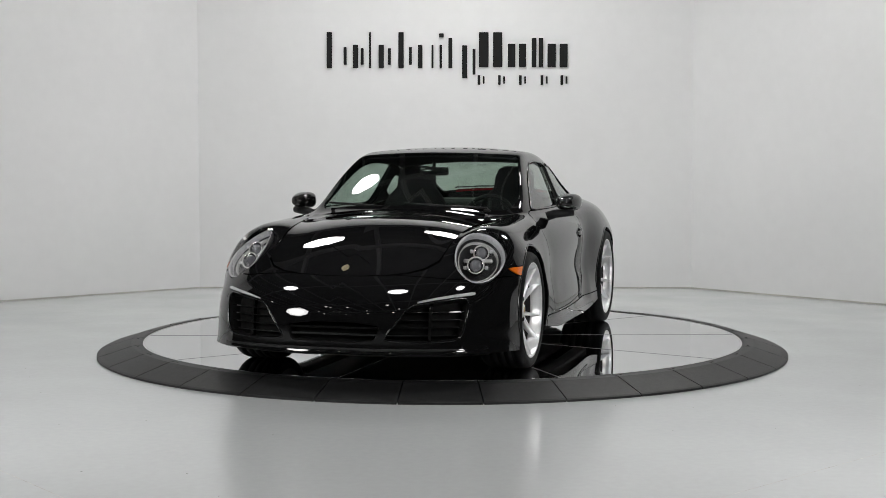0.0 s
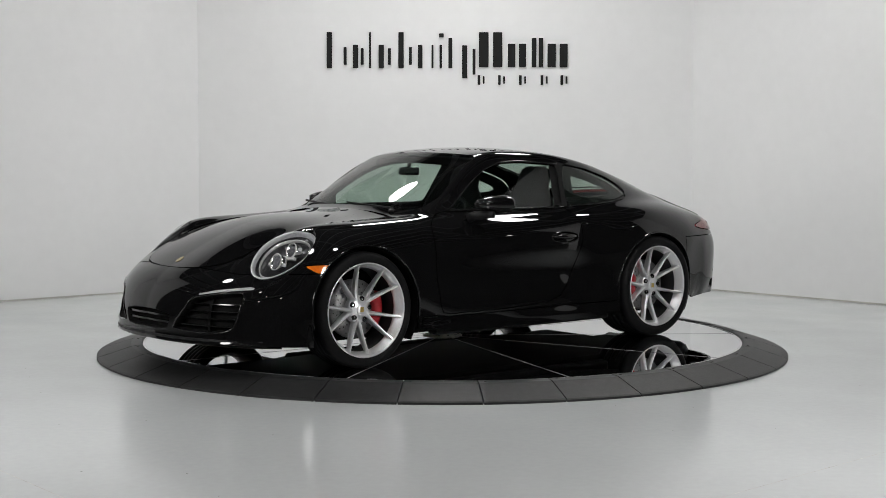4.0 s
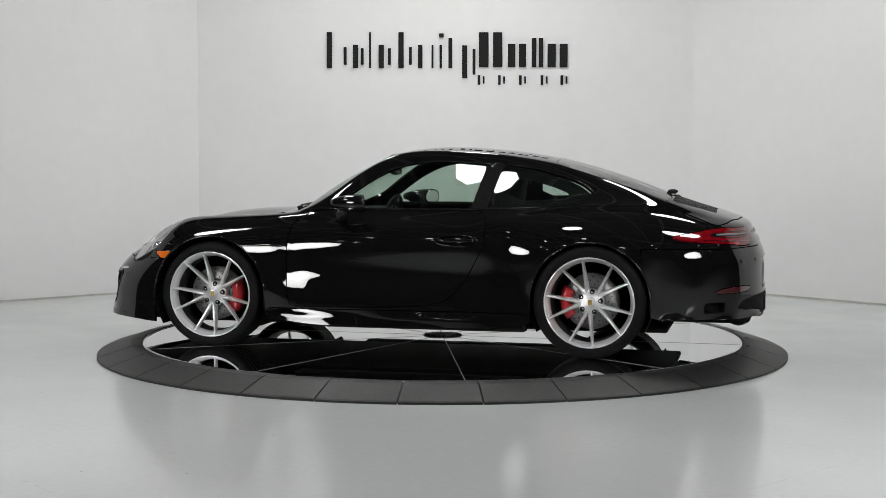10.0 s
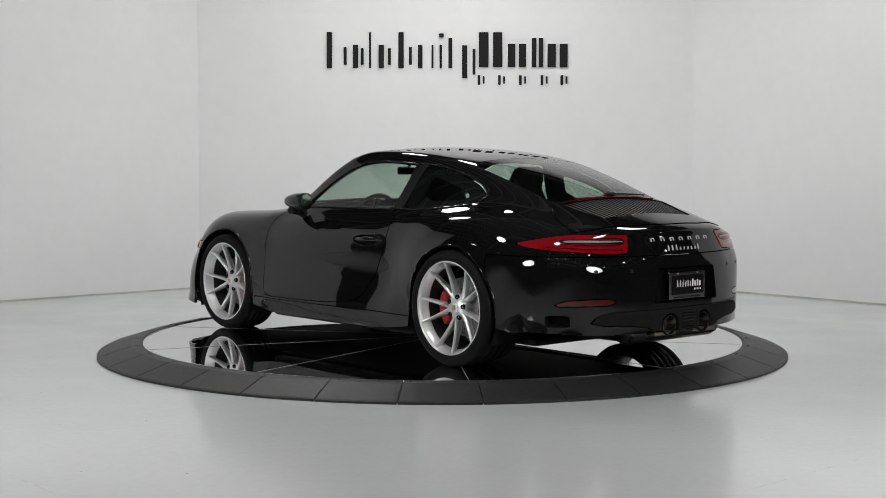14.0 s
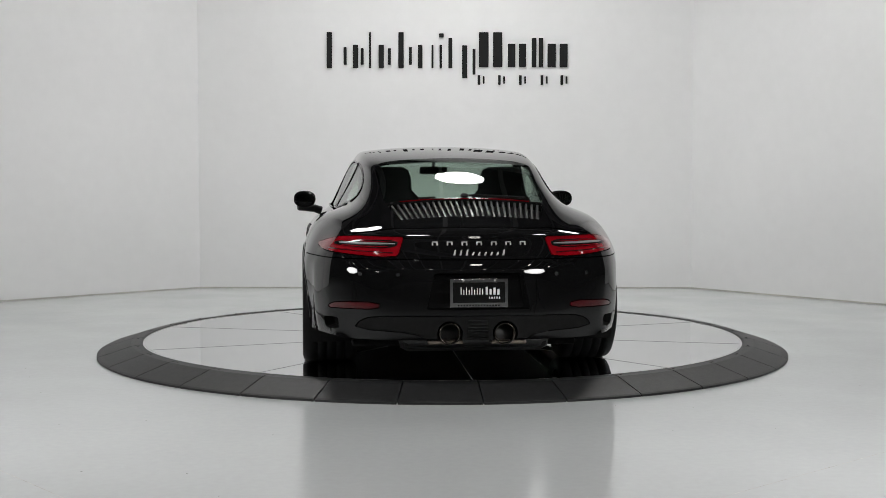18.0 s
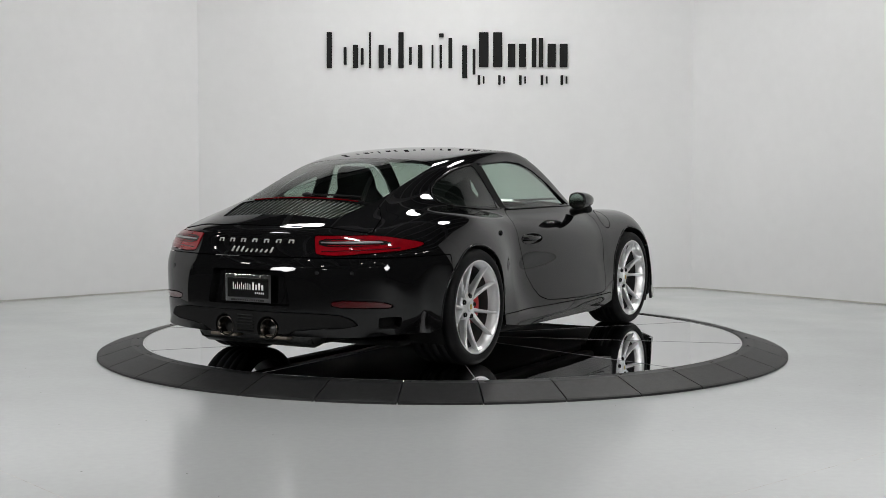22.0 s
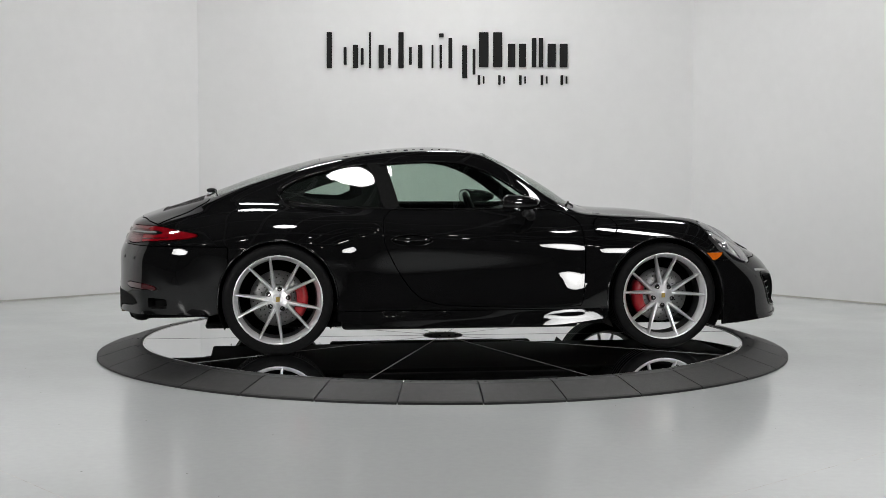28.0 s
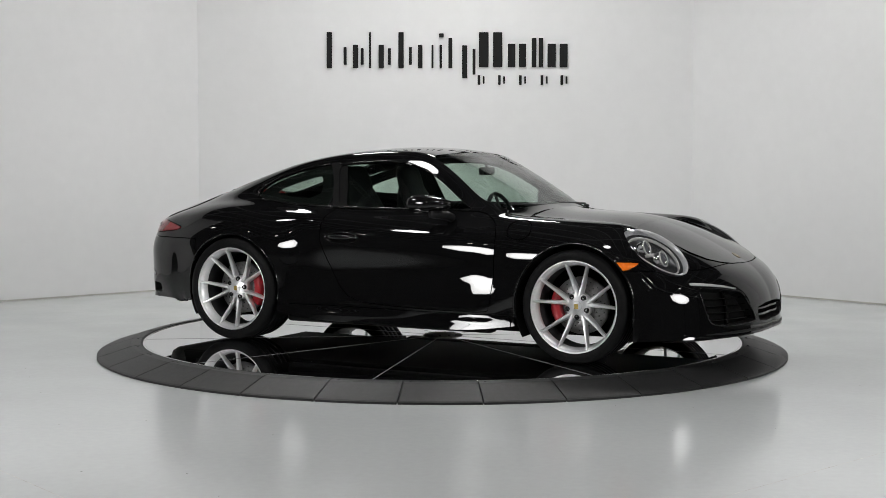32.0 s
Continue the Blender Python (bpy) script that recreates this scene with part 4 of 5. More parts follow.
def build_headlight(s):
    c = Vector((1.705, s * 0.703, 0.685))
    a = Vector((-0.375, s * 0.02, 0.225)).normalized()
    n = Vector((0.60, s * 0.42, 0.66)).normalized()
    b = n.cross(a).normalized()
    n = a.cross(b) * (1 if a.cross(b).x > 0 else -1)
    A, B = np.array(a), np.array(b)

    def oval(d):
        w = d[:, :3] - np.array(c)
        return (np.sqrt((w @ A / 0.222) ** 2 + (w @ B / 0.143) ** 2) - 1) * 0.143
    piece = take(both(oval, on_side(s, 0.2), ahead(1.3)))
    lamp = part("headlight", panel_mesh("headlight", piece, LENS, 0.002, 0.0), LENS, car, "oval clear headlight with two projector lamps")
    rings = []
    for r, z in ((1.0, -0.012), (0.96, -0.035), (0.80, -0.07), (0.45, -0.10), (0.02, -0.105)):
        rings.append([c + (a * math.cos(q) * 0.222 + b * math.sin(q) * 0.143) * r + n * (z - 0.02 * (math.cos(q) ** 2) * r) for q in (2 * math.pi * k / 36 for k in range(36))])
    part("bowl", loft(rings, False), BOWL, lamp, "dark silver reflector bowl", True)
    rim = [[c + (a * math.cos(q) * 0.222 + b * math.sin(q) * 0.143) * r + n * (z - 0.02 * math.cos(q) ** 2) for q in (2 * math.pi * k / 48 for k in range(48))] for r, z in ((0.995, -0.006), (0.965, -0.004), (0.92, -0.010), (0.89, -0.035))]
    part("bezel", loft(rim, False), PALE, lamp, "pale ring bezel", True)
    rim = [[c + (a * math.cos(q) * 0.222 + b * math.sin(q) * 0.143) * r + n * (z - 0.02 * math.cos(q) ** 2) for q in (2 * math.pi * k / 48 for k in range(48))] for r, z in ((0.80, -0.050), (0.79, -0.036), (0.765, -0.036), (0.755, -0.055))]
    part("inner_ring", loft(rim, False), BADGE, lamp, "thin silver inner ring", True)
    fw = Vector((0.93, s * 0.15, 0.33)).normalized()
    side = Vector((0, 0, 1)).cross(fw).normalized()
    upv = fw.cross(side)
    part("lamp_bridge", moved(block(0.030, 0.165, 0.020, (0, 0, 0), 0.006), Matrix.Translation(c - n * 0.055 + a * 0.006) @ Matrix((fw, side, upv)).transposed().to_4x4()), BADGE, lamp, "silver bridge between the projectors", True)
    for dz, rr in ((0.066, 0.036), (-0.052, 0.039)):
        o = c + a * dz - n * 0.045
        def ringp(r, z, k=24): return [o + (side * math.cos(q) + upv * math.sin(q)) * r + fw * z for q in (2 * math.pi * j / k for j in range(k))]
        part("projector_shroud", loft([ringp(rr * 1.22, -0.03), ringp(rr * 1.22, 0.008), ringp(rr * 1.05, 0.014), ringp(rr, 0.0)], False), CHROME, lamp, "chromed projector shroud", True)
        part("projector_lens", loft([ringp(rr, 0.0), ringp(rr * 0.85, 0.012), ringp(rr * 0.5, 0.02), ringp(rr * 0.05, 0.023)]), GLOBE, lamp, "round projector lens", True)
        part("projector_ring", loft([ringp(rr * 1.24, 0.010), ringp(rr * 1.30, 0.016), ringp(rr * 1.16, 0.020), ringp(rr * 1.08, 0.012)], False), BADGE, lamp, "silver projector ring", True)
        for k in range(2):
            q = o + side * (rr * 1.55 * (1 if k else -1)) + upv * (0.012 if dz > 0 else -0.012)
            part("day_light", moved(block(0.020, 0.022, 0.020, (0, 0, 0), 0.005), Matrix.Translation(q) @ Matrix((fw, side, upv)).transposed().to_4x4()), PALE, lamp, "small pale daytime light block", True)


def recess(name, phi, depth, mat, label, gap=0.0008):
    """Sinks a piece of the skin and walls its edge."""
    piece = take(phi, gap)
    return part(name, panel_mesh(name, piece, mat, -depth, -depth), mat, car, label), finer(piece, 1)


def band(z0, z1):
    return lambda d: np.maximum(z0 - d[:, 2], d[:, 2] - z1)


INTAKE = [(.411, .430), (.368, .36), (.290, .268), (.300, .246), (.54, .240), (.664, .250), (.690, .29), (.705, .39), (.703, .470), (.634, .466), (.545, .456), (.468, .442)]


def front_end():
    whole = skin[0]
    for s in (1, -1):
        hole = both(poly([(s * y, z) for y, z in chaikin(INTAKE, 1)], front_yz), ahead(1.7))
        deep, piece = recess("side_intake", hole, 0.07, MATTE, "deep black side air intake with slats")
        for k in range(4):
            z = 0.272 + 0.043 * k
            strip, _ = cut(piece, band(z, z + 0.006))
            part("intake_slat", panel_mesh("intake_slat", strip, TRIM, -0.026, 0.03), TRIM, deep)
        post, _ = cut(piece, poly([(s * .525, .2), (s * .54, .2), (s * .54, .5), (s * .525, .5)], front_yz))
        part("intake_post", panel_mesh("intake_post", post, TRIM, -0.034, 0.02), TRIM, deep)
        strip = take(both(poly([(s * y, z) for y, z in ((.446, .452), (.545, .474), (.638, .488), (.706, .496), (.728, .494), (.726, .481), (.638, .473), (.545, .461), (.458, .445))], front_yz), ahead(1.7)), 0.0005)
        part("day_running_light", panel_mesh("day_running_light", strip, DRL, 0.004, 0.01), DRL, car, "pale grey strip of the daytime running light")
        rim = chaikin(INTAKE, 2)
        rim = [(surface_x(whole, s * y, z) - 0.001, s * y, z) for y, z in rim + rim[:1]]
        part("intake_rim", tube(rim, 0.0055, 8), PAINT, deep, "glossy black rim of the air intake", True)
        eye = both(lambda d: np.hypot(d[:, 1] - s * 0.742, d[:, 2] - 0.445) - 0.011, ahead(1.7))
        dot, _ = cut(skin, eye)
        part("parking_sensor", panel_mesh("parking_sensor", dot, TRIM, 0.001, 0.004), TRIM, car, "small round parking sensor")
    deep, piece = recess("centre_grille", both(poly(chaikin([(-.272, .344), (.272, .344), (.250, .27), (.225, .236), (-.225, .236), (-.250, .27)], 1), front_yz), ahead(2.0)), 0.06, MATTE, "wide black centre grille with slats")
    for k in range(2):
        z = 0.272 + 0.036 * k
        strip, _ = cut(piece, band(z, z + 0.012))
        part("grille_slat", panel_mesh("grille_slat", strip, TRIM, -0.014, 0.03), TRIM, deep)
    # splitter lip
    rings = []
    for k in range(33):
        y = -0.80 + 1.60 * k / 32
        x = surface_x(whole, y, 0.24) - 0.012
        rings.append([(x + 0.016, y, 0.206), (x + 0.022, y, 0.197), (x - 0.002, y, 0.168), (x - 0.12, y * 0.97, 0.145), (x - 0.12, y * 0.97, 0.215), (x - 0.02, y, 0.218)])
    part("front_lip", loft(rings), SATIN, car, "black front lip spoiler", False)


def rear_end():
    # third brake light, engine lid grille and its fins
    red = take(both(poly([(-1.642, -.455), (-1.642, .455), (-1.657, .452), (-1.657, -.452)], top_xy), above(0.8)), 0.0005)
    part("brake_light", panel_mesh("brake_light", red, REDLENS, 0.008, 0.02), REDDEEP, car, "thin red third brake light")
    deck, piece = recess("engine_grille", both(poly([(-1.66, -.452), (-1.66, .452), (-1.925, .388), (-1.925, -.388)], top_xy), above(0.8)), 0.035, MATTE, "black engine lid grille with fins")
    for k in range(26):
        y = -0.425 + 0.85 * k / 25
        fin, _ = cut(piece, poly([(-1.64, y - 0.006), (-1.64, y + 0.006), (-1.94, y * 0.88 + 0.006), (-1.94, y * 0.88 - 0.006)], top_xy))
        part("grille_fin", panel_mesh("grille_fin", fin, FIN, -0.004, 0.03), FIN, deck)
    lid = take(both(poly([(-2.085, 0), (-2.06, .3), (-1.997, .53), (-1.935, .655), (-1.75, .60), (-1.625, .50), (-1.625, -.50), (-1.75, -.60), (-1.935, -.655), (-1.997, -.53), (-2.06, -.3)], top_xy), above(0.76)))
    part("spoiler_lid", panel_mesh("spoiler_lid", lid, PAINT, 0.004, 0.014), PAINT, car, "glossy black engine lid with retracted spoiler")
    recess("plate_recess", both(poly([(-.25, .60), (.23, .60), (.27, .405), (-.29, .405)], front_yz), behind(-2.0)), 0.05, PAINT, "recess for the number plate")
    # number plate with its frame, the print as bars
    plate = part("plate_frame", block(0.012, 0.315, 0.160, (-2.214, -0.012, 0.492), 0.005), PLATEFRAME, car, "chromed number plate frame")
    part("dealer_plate", block(0.010, 0.282, 0.112, (-2.219, -0.012, 0.496), 0.003), TRIM, plate, "black plate with white print as bars")
    for k in range(9):
        y = 0.098 - 0.0145 * k
        h = (0.040, 0.026, 0.040, 0.026, 0.040, 0.026, 0.034, 0.036, 0.03)[k]
        part("print_bar", block(0.003, 0.005, h, (-2.225, y - 0.012, 0.485 + h / 2), 0), WHITEINK, plate)
    for k in range(4):
        y = -0.040 - 0.021 * k
        h = (0.042, 0.030, 0.038, 0.030)[k]
        part("print_bar", block(0.003, 0.012, h, (-2.225, y - 0.012, 0.485 + h / 2), 0), WHITEINK, plate)
    for k in range(5):
        part("print_bar", block(0.003, 0.006, 0.011, (-2.225, -0.055 - 0.0135 * k - 0.012, 0.468), 0), WHITEINK, plate)
    for k in range(15):
        part("frame_bar", block(0.003, 0.009, 0.009, (-2.2215, 0.105 - 0.0155 * k - 0.006, 0.426), 0), SATIN, plate)
    for y in (0.085, -0.085):
        part("plate_screw", moved(lathe([(0.0001, 0.003), (0.006, 0.003), (0.007, 0.0)], 10), Matrix.Translation((-2.22, y - 0.012, 0.5615)) @ Matrix.Rotation(radians(90), 4, "Z")), BADGE, plate)
    # badges: raised chrome bars
    field, _ = cut(skin, both(poly([(-.32, .67), (.30, .67), (.30, .79), (-.32, .79)], front_yz), behind(-1.9)))
    field = finer(field, 2)
    for k in range(7):
        y = 0.232 - 0.0795 * k - 0.012
        for dy, w, z0, z1 in ((-0.012, 0.004, 0.747, 0.767), (0.0, 0.015, 0.762, 0.767), (0.012, 0.004, 0.747, 0.767)):
            bit, _ = cut(field, both(poly([(y + dy - w, z0), (y + dy + w, z0), (y + dy + w, z1), (y + dy - w, z1)], front_yz), behind(-1.9)))
            part("badge_bar", panel_mesh("badge_bar", bit, BADGE, 0.004, 0.005), BADGE, car, "raised chrome badge bar")
    for k in range(9):
        y = 0.125 - 0.033 * k
        h = 0.030 if k in (0, 1, 2, 8) else 0.018
        bit, _ = cut(field, both(poly([(y, 0.694), (y - 0.012, 0.694), (y - 0.018, 0.694 + h), (y - 0.010, 0.694 + h)], front_yz), behind(-1.9)))
        part("script_bar", panel_mesh("script_bar", bit, BADGE, 0.004, 0.005), BADGE, car, "thin chrome script bar")
    for y in (0.42, 0.62, -0.44, -0.62):
        dot, _ = cut(skin, both(lambda d: np.hypot(d[:, 1] - y, d[:, 2] - 0.592) - 0.011, behind(-1.9)))
        part("rear_sensor", panel_mesh("rear_sensor", dot, SATIN, 0.0015, 0.003), SATIN, car, "small round parking sensor in the bumper")
    # diffuser and exhausts
    for y in (0.145, -0.152):
        recess("exhaust_opening", both(lambda d: np.hypot(d[:, 1] - y, d[:, 2] - 0.276) - 0.068, behind(-1.9)), 0.10, MATTE, "dark opening round the exhaust")
    diff = take(both(poly(chaikin([(-.655, .296), (-.62, .345), (-.54, .368), (-.2, .370), (.2, .370), (.54, .368), (.62, .345), (.655, .296), (.33, .280), (.26, .238), (-.26, .238), (-.33, .280)], 1), front_yz), behind(-1.9)))
    panel = part("diffuser", panel_mesh("diffuser", diff, MATTE, 0.003, 0.02), MATTE, car, "matte black rear diffuser panel")
    diff_fine = finer(diff, 1)
    for k in range(6):
        rib, _ = cut(diff_fine, both(poly([(-.062, .2), (.055, .2), (.055, .5), (-.062, .5)], front_yz), band(0.252 + 0.018 * k, 0.259 + 0.018 * k)))
        part("diffuser_rib", panel_mesh("diffuser_rib", rib, TRIM, 0.008, 0.01), TRIM, panel)
    for y in (0.145, -0.152):
        m = Matrix.Translation((-2.222, y, 0.274)) @ Matrix.Rotation(radians(90), 4, "Z")
        part("exhaust_tip", moved(lathe([(0.060, -0.20), (0.060, -0.004), (0.056, 0.003), (0.050, 0.0), (0.049, -0.15), (0.001, -0.16)], 36), m), DARKCHROME, car, "round dark chrome exhaust tip", True)
    for s in (1, -1):
        recess("rear_air_outlet", both(poly(chaikin([(.86, .344), (.87, .352), (1.03, .350), (1.05, .346), (1.055, .337), (1.05, .294), (1.04, .286), (.90, .286), (.865, .290), (.857, .298)], 1), wrap_l if s > 0 else wrap_r), behind(-1.6), on_side(s, 0.3)), 0.06, MATTE, "dark air outlet behind the rear wheel")


def build_underside():
    part("floor_pan", block(3.3, 1.3, 0.04, (0.0, 0, 0.16), 0.015), MATTE, car, "dark flat floor pan")
    part("nose_pan", block(0.55, 1.25, 0.04, (1.68, 0, 0.165), 0.015), MATTE, car, "dark nose undertray")
    part("engine_sump", block(0.6, 0.8, 0.12, (-1.85, 0, 0.24), 0.04), MATTE, car, "dark engine underside")
    for y in (0.145, -0.152):
        part("exhaust_pipe", tube([(-2.13, y, 0.274), (-2.02, y, 0.262), (-1.9, y * 1.3, 0.25)], 0.045, 14), HEATSHIELD, car, "dull metal exhaust pipe", True)
        part("heat_shield", block(0.10, 0.19, 0.020, (-2.16, y * 1.15, 0.226), 0.006), HEATSHIELD, car, "dull metal heat shield below the exhaust")
    part("silencer", moved(lathe([(0.001, -0.42), (0.07, -0.40), (0.09, -0.36), (0.09, 0.36), (0.07, 0.40), (0.001, 0.42)], 20), Matrix.Translation((-2.07, 0, 0.255))), DARKMETAL, car, "dark steel silencer", True)
    for s in (1, -1):
        part("rocker", block(1.5, 0.10, 0.09, (-0.05, s * 0.80, 0.19), 0.02), MATTE, car, "dark underside of the sill")
        for xc, zc, r in ((FRONT_X + BODY_BACK, 0.335, 0.385), (REAR_X + BODY_BACK, 0.343, 0.373)):
            prof = [(r, s * 0.885), (r, s * 0.5), (r - 0.1, s * 0.48), (0.10, s * 0.47)]
            part("wheel_liner", moved(lathe(prof, 36, False, 240, -30), Matrix.Translation((xc, 0, zc))), MATTE, car, "dark wheel arch liner", True)
        part("strut", tube([(REAR_X, s * 0.2, 0.30), (REAR_X, s * 0.60, 0.32)], 0.035), DARKMETAL, car, "suspension arm")
        part("strut", tube([(FRONT_X, s * 0.2, 0.24), (FRONT_X, s * 0.60, 0.28)], 0.03), DARKMETAL, car, "suspension arm")


# ---- wheels ----
def spoke(phi, spread, width):
    """One straight spoke: from the hub near phi to the rim at phi + spread."""
    p0, p1 = radians(phi + spread * 0.16), radians(phi + spread)
    a = Vector((0.050 * math.cos(p0), 0, 0.050 * math.sin(p0)))
    b = Vector((0.2665 * math.cos(p1), 0, 0.2665 * math.sin(p1)))
    d = (b - a).normalized()
    t = Vector((-d.z, 0, d.x))
    rings = []
    for j in range(11):
        f = j / 10
        c = a.lerp(b, f)
        y = -0.012 + 0.056 * f ** 1.6
        w = width * (1.0 - 0.40 * min(f / 0.8, 1))
        h = 0.050 - 0.020 * f
        rings.append([c + t * (w * q) + Vector((0, y + e, 0)) for q, e in ((-0.5, -0.011), (-0.24, -0.001), (-0.17, 0.0), (0.17, 0.0), (0.24, -0.001), (0.5, -0.011), (0.60, -h), (-0.60, -h))])
    return loft(rings)


def wheel_meshes(width, radius):
    h = width
    # local y = 0 at the hub cap, the tyre's outer wall a little further out
    o = 0.045
    rim = [(0.272, o - 0.004), (0.277, o + 0.002), (0.274, o + 0.006), (0.267, o + 0.005), (0.264, o - 0.002), (0.262, o - 0.016), (0.256, o - 0.020), (0.253, o - 0.034), (0.246, o - 0.042), (0.243, o - 0.06)]
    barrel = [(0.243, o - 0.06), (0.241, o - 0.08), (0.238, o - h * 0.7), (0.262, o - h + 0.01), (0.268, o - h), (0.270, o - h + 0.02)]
    g = 0.006
    tyre = [(0.270, o + 0.002), (0.285, o + 0.010), (0.305, o + 0.013), (radius - 0.016, o + 0.006), (radius - 0.006, o - 0.008), (radius - 0.001, o - 0.022)]
    grooves = (0.24, 0.42, 0.60, 0.78)
    for q in grooves:
        y = o - h * q
        tyre += [(radius, y + 0.007), (radius - g, y + 0.005), (radius - g, y - 0.005), (radius, y - 0.007)]
    tyre += [(radius - 0.001, o - h + 0.022), (radius - 0.006, o - h + 0.008), (radius - 0.016, o - h - 0.004), (0.305, o - h - 0.01), (0.270, o - h)]
    return {"tyre": mesh_of("tyre", *lathe(tyre, 72), RUBBER, True), "rim": mesh_of("rim", *lathe(rim, 72), ALLOY, True), "barrel": mesh_of("barrel", *lathe(barrel, 72), BARREL_SHADE, True)}


def build_wheels():
    spokes = [mesh_of("spoke", *spoke(0, sp, 0.026), ALLOY) for sp in (15.5, -15.5)]
    hub = mesh_of("hub", *lathe([(0.001, -0.006), (0.036, -0.006), (0.040, -0.009), (0.060, -0.012), (0.078, -0.022), (0.082, -0.034), (0.080, -0.07)], 40), ALLOY, True)
    cap = mesh_of("hub_cap", *lathe([(0.001, 0.002), (0.028, 0.002), (0.032, -0.002), (0.033, -0.008)], 28), ALLOY, True)
    shield = mesh_of("cap_shield", *block(0.024, 0.003, 0.030, (0, 0.003, 0), 0.0014), GOLD)
    nut = mesh_of("wheel_bolt", *lathe([(0.001, -0.014), (0.007, -0.014), (0.007, -0.007), (0.013, -0.005), (0.0145, -0.016)], 12), SATIN)
    pit = mesh_of("bolt_pit", *lathe([(0.0175, -0.0155), (0.016, -0.0135), (0.0145, -0.0155)], 16), SATIN)
    for xc, yc, zc, width, radius, kind in ((FRONT_X, 0.832, 0.336, 0.245, 0.337, "F"), (REAR_X, 0.864, 0.341, 0.295, 0.342, "R")):
        ms = wheel_meshes(width, radius)
        for s in (1, -1):
            w = empty("wheel", pose(xc, s * yc, zc, 0, 0, 0 if s > 0 else 180), car)
            w["label"] = "silver ten-spoke alloy wheel with a low black tyre"
            part("tyre", ms["tyre"], RUBBER, w, "low-profile black tyre")
            part("rim", ms["rim"], ALLOY, w)
            part("barrel", ms["barrel"], BARREL_SHADE, w, "inner alloy rim barrel, its shade painted in as dark grey")
            turn = radians(WHEEL_TURN[kind, s])
            for k in range(5):
                for me in spokes:
                    part("spoke", me, ALLOY, w).matrix_basis = Matrix.Rotation(turn + 2 * math.pi * k / 5, 4, "Y")
                q = -(turn + 2 * math.pi * (k + 0.5) / 5)
                for me, mt in ((nut, DARKMETAL), (pit, SATIN)):
                    part(me.name, me, mt, w).matrix_basis = Matrix.Translation((0.0625 * math.cos(q), 0, 0.0625 * math.sin(q)))
            part("hub", hub, ALLOY, w)
            part("hub_cap", cap, ALLOY, w)
            part("cap_shield", shield, GOLD, w, "small gold shield on the cap")
            r = 0.172
            y0 = -0.075
            d = empty("brake", pose(xc, s * yc, zc, 0, 0, 0 if s > 0 else 180), car)
            d["label"] = "drilled steel brake disc"
            part("brake_disc", lathe([(0.09, y0), (r, y0), (r, y0 - 0.03), (0.09, y0 - 0.03), (0.085, y0 + 0.01), (0.03, y0 + 0.02)], 48), STEEL, d, "grey drilled brake disc", True)
            holes = []
            for a in range(18):
                for b in range(3):
                    q = 2 * math.pi * (a + b * 0.33) / 18
                    rr = 0.105 + 0.023 * b
                    holes.append(moved(lathe([(0.001, 0.001), (0.0045, 0.001)], 6), Matrix.Translation((rr * math.cos(q), y0, rr * math.sin(q)))))
            tagged(part("disc_holes", join(*holes), MATTE, d), kind="stuff")
            sgn = -1 if kind == "F" else 1
            if s < 0:
                sgn = -sgn
            rings = []
            for j in range(11):
                q = radians(-34 + 68 * j / 10 + (180 if sgn < 0 else 0) - 4 * sgn)
                e = 1 - 0.25 * (abs(j - 5) / 5) ** 3
                c, sn = math.cos(q), math.sin(q)
                rings.append([(rr * c, y0 + yy, rr * sn) for rr, yy in ((0.118, 0.022 * e), (0.128, 0.036 * e), (0.160, 0.042 * e), (0.182, 0.030 * e), (0.190, 0.0), (0.190, -0.05), (0.12, -0.05), (0.118, 0.0))])
            part("brake_caliper", loft(rings), RED, d, "red brake caliper", True)


WHEEL_TURN = {("F", 1): 8.0, ("R", 1): 7.0, ("F", -1): -20.0, ("R", -1): 8.0}


# ---- cabin ----
def build_seat(y):
    seat = empty("seat", pose(-0.30, y, 0.0), car)
    seat["label"] = "black leather sports seat with a tall fixed headrest"
    part("cushion", block(0.50, 0.48, 0.16, (0.12, 0, 0.40), 0.05, 3), LEATHER, seat, "", True)
    rings = []
    for f, w, d in ((0, .23, .07), (.15, .25, .075), (.4, .255, .07), (.6, .245, .06), (.72, .20, .055), (.80, .145, .05), (.90, .14, .05), (.97, .12, .045), (1.0, .08, .03)):
        z, x = 0.40 + 0.755 * f, -0.10 - 0.20 * f
        rings.append([(x + d * math.copysign(abs(math.cos(q)) ** 0.7, math.cos(q)), w * math.copysign(abs(math.sin(q)) ** 0.7, math.sin(q)), z) for q in (2 * math.pi * k / 20 for k in range(20))])
    part("backrest", loft(rings), LEATHER, seat, "", True)
    part("headrest_crest", block(0.006, 0.04, 0.05, (-0.345, 0, 1.06), 0.003), SATIN, seat, "embossed headrest crest")


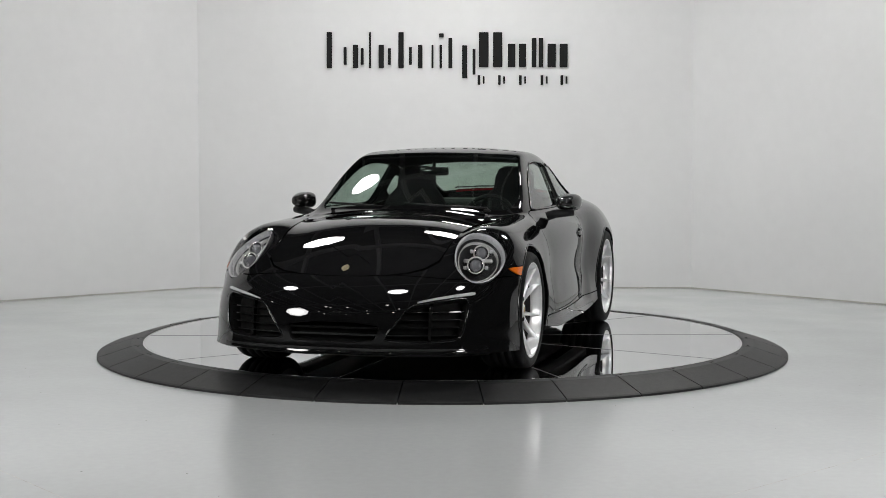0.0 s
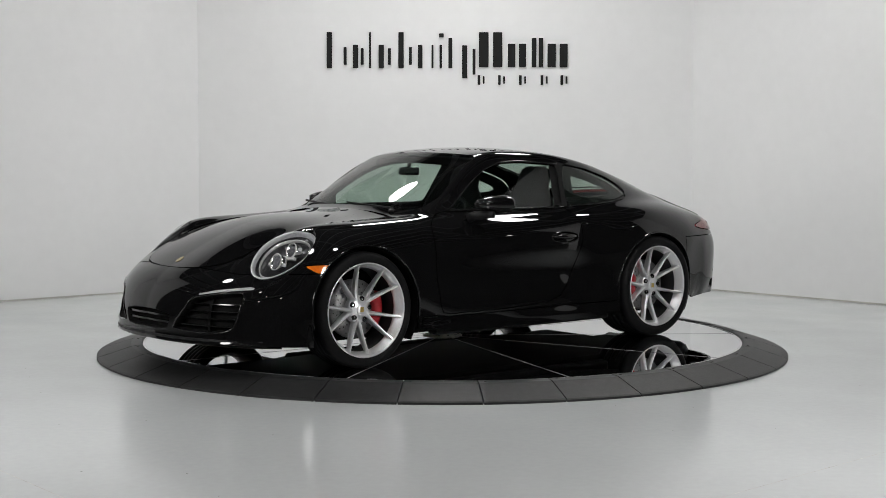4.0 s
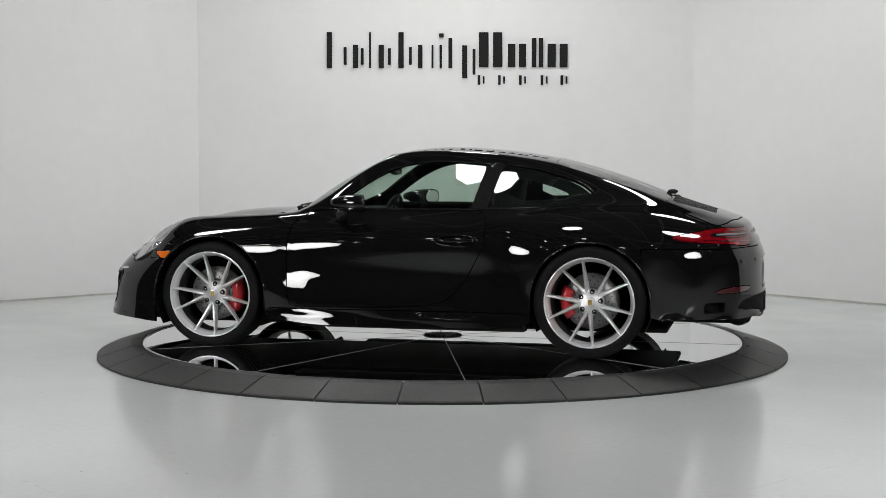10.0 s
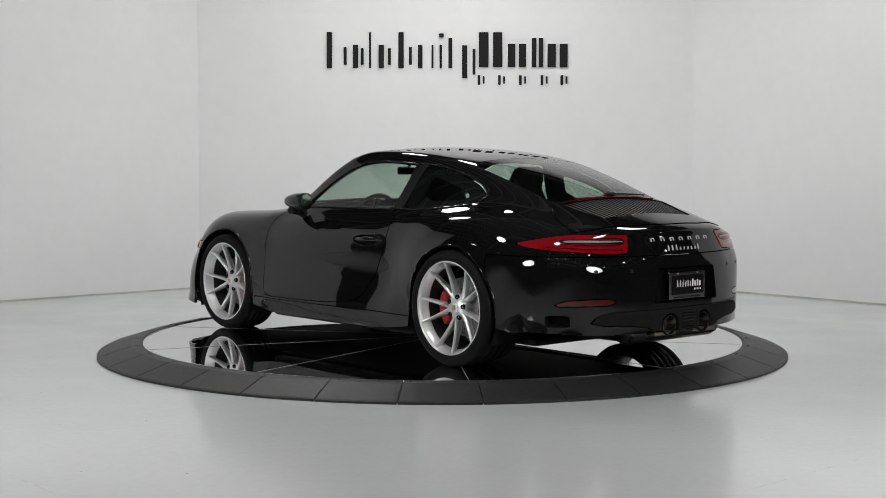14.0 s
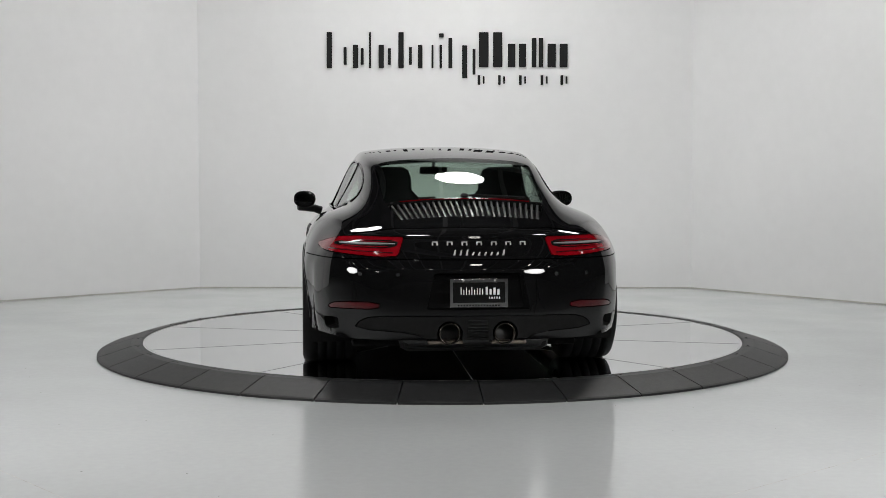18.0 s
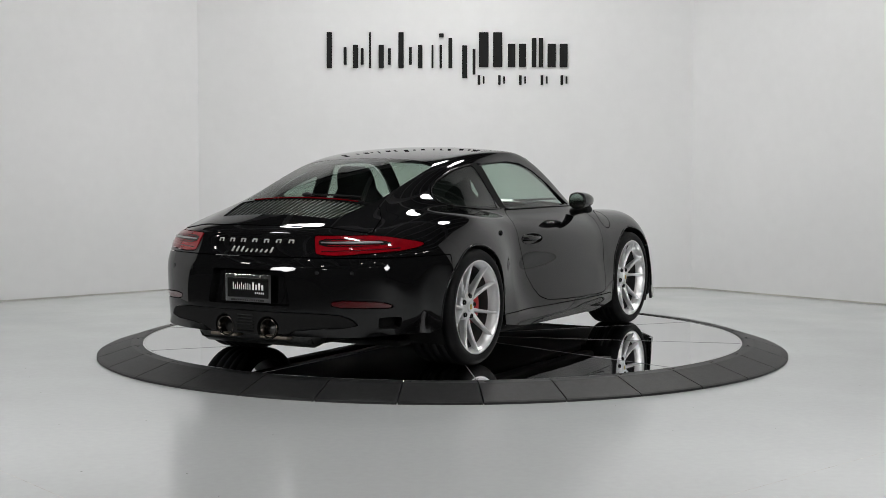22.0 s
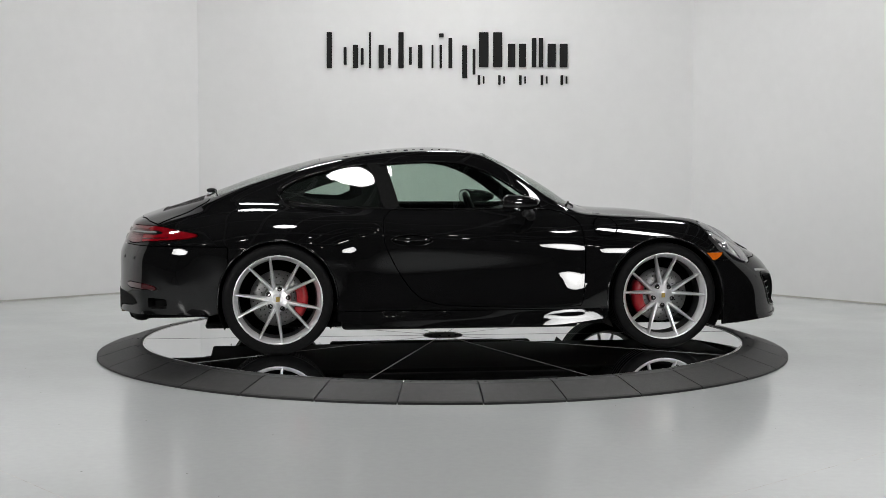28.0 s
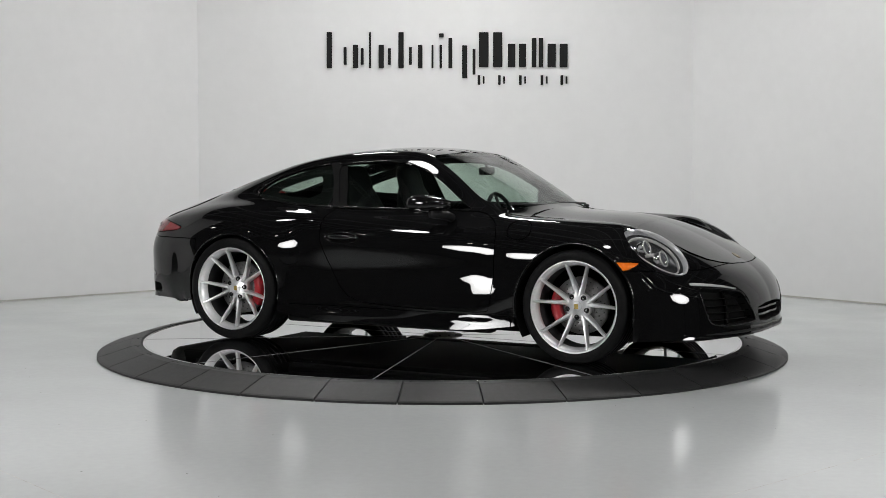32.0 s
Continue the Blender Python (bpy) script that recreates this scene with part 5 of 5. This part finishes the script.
def build_cabin():
    for y in (0.36, -0.36):
        build_seat(y)
    rings = []
    for k in range(15):
        y = -0.70 + 1.4 * k / 14
        b = 0.10 * (1 - abs(y / 0.7) ** 2)
        h = 0.02 * math.exp(-((y - 0.36) / 0.16) ** 2)
        rings.append([(0.66 + b, y, 0.868), (0.45, y, 0.872 + h), (0.38, y, 0.85 + h), (0.34, y, 0.78), (0.40, y, 0.60), (0.70, y, 0.55)])
    part("dashboard", loft(rings), LEATHER, car, "black leather dashboard", False)
    m = Matrix.Translation((0.22, 0.36, 0.80)) @ Matrix.Rotation(radians(68), 4, "Y")
    ring = [m @ Vector((0.18 * math.cos(q), 0.18 * math.sin(q), 0)) for q in (2 * math.pi * k / 36 for k in range(37))]
    sw = part("steering_wheel", tube(ring, 0.015, 8), LEATHER, car, "black three-spoke steering wheel", True)
    part("wheel_boss", moved(lathe([(0.001, 0.03), (0.05, 0.03), (0.065, 0.0), (0.05, -0.10), (0.001, -0.10)], 20), m @ Matrix.Rotation(radians(90), 4, "X")), LEATHER, sw, "", True)
    for q in (0, 90, 180):
        part("wheel_spoke", moved(block(0.12, 0.03, 0.012, (0.11, 0, 0), 0.004), m @ Matrix.Rotation(radians(q + 0), 4, "Z")), SATIN, sw)
    part("centre_console", block(0.9, 0.2, 0.2, (0.05, 0, 0.45), 0.04), LEATHER, car, "black centre console", True)
    part("rear_bench", block(0.45, 1.1, 0.16, (-0.80, 0, 0.50), 0.05), LEATHER, car, "small black rear bench", True)
    part("rear_backrest", moved(block(0.10, 1.1, 0.42, (0, 0, 0), 0.04), pose(-1.02, 0, 0.70, 0, -18, 0)), LEATHER, car, "black rear backrest", True)
    part("parcel_shelf", block(0.55, 1.05, 0.05, (-1.33, 0, 0.885), 0.02), LEATHER, car, "black rear shelf", True)
    part("cabin_floor", block(1.9, 1.4, 0.04, (-0.2, 0, 0.27), 0.01), CLOTH, car, "dark cabin carpet")
    part("interior_mirror", block(0.035, 0.20, 0.055, (0.27, 0.0, 1.135), 0.014, 2), TRIM, car, "black interior mirror", True)
    part("mirror_stalk", tube([(0.275, 0, 1.15), (0.27, 0, 1.18), (0.26, 0, 1.195)], 0.012), TRIM, car)
    for y0, y1 in ((0.50, -0.06), (-0.06, -0.58)):
        pts = [(0.79 - 0.02 * abs(y0 + (y1 - y0) * k / 8) - 0.10 * (y0 + (y1 - y0) * k / 8) ** 2 + 0.02 - 0.07 * k / 8, y0 + (y1 - y0) * k / 8, 0.908 + 0.025 * k / 8) for k in range(9)]
        w = part("wiper", tube(pts, 0.007, 6), SATIN, car, "black windscreen wiper")
    part("wiper_pivot", ellipsoid(0.022, 0.022, 0.012, (0.785, 0.50, 0.893)), SATIN, car, "", True)
    part("rear_wiper", tube([(-1.605, 0.02, 1.006), (-1.60, -0.15, 1.003), (-1.585, -0.36, 0.992)], 0.005, 6), SATIN, car, "black rear wiper")
    part("rear_wiper_pivot", ellipsoid(0.035, 0.025, 0.016, (-1.63, 0.0, 1.004)), SATIN, car, "", True)


def taper(v):
    """Brings the drawn plan to the car's true length and width."""
    a = np.minimum(np.abs(v[:, 1]) / 0.9, 1.1)
    x = v[:, 0] * (0.985 + 0.015 * a) - 0.018 * (1 - a) - BODY_BACK
    y = v[:, 1] * (0.985 - 0.004 * v[:, 0])
    z = v[:, 2] * (0.985 + 0.015 * a) + 0.006 * (1 - a) - 0.0045 * a
    return np.stack([x, y, z], 1)


build_shell()
build_underside()
build_cabin()
for me in {o.data for o in car.children_recursive if o.type == "MESH" and o.parent.name[:4] != "seat"}:
    co = np.empty(len(me.vertices) * 3)
    me.vertices.foreach_get("co", co)
    me.vertices.foreach_set("co", taper(co.reshape(-1, 3)).ravel())
    me.update()
build_wheels()

# ---- movement: heading of car and disc at the start, and degrees a second ----
TURN_START, TURN_RATE = -104.95, -8.848
OFFSET = (0.0965, 0.0325)


def motions():
    rows_car, rows_disc = [], []
    for k in range(33):
        h = TURN_START + TURN_RATE * k - 0.95 * max(0.0, 1 - k / 2) ** 1.5
        spin = Matrix.Rotation(radians(h), 4, "Z")
        rows_disc.append((k, spin))
        rows_car.append((k, Matrix.Translation((0, 0, DISC_Z)) @ spin @ Matrix.Translation((*OFFSET, 0))))
    walk(disc, rows_disc)
    walk(car, rows_car)


motions()
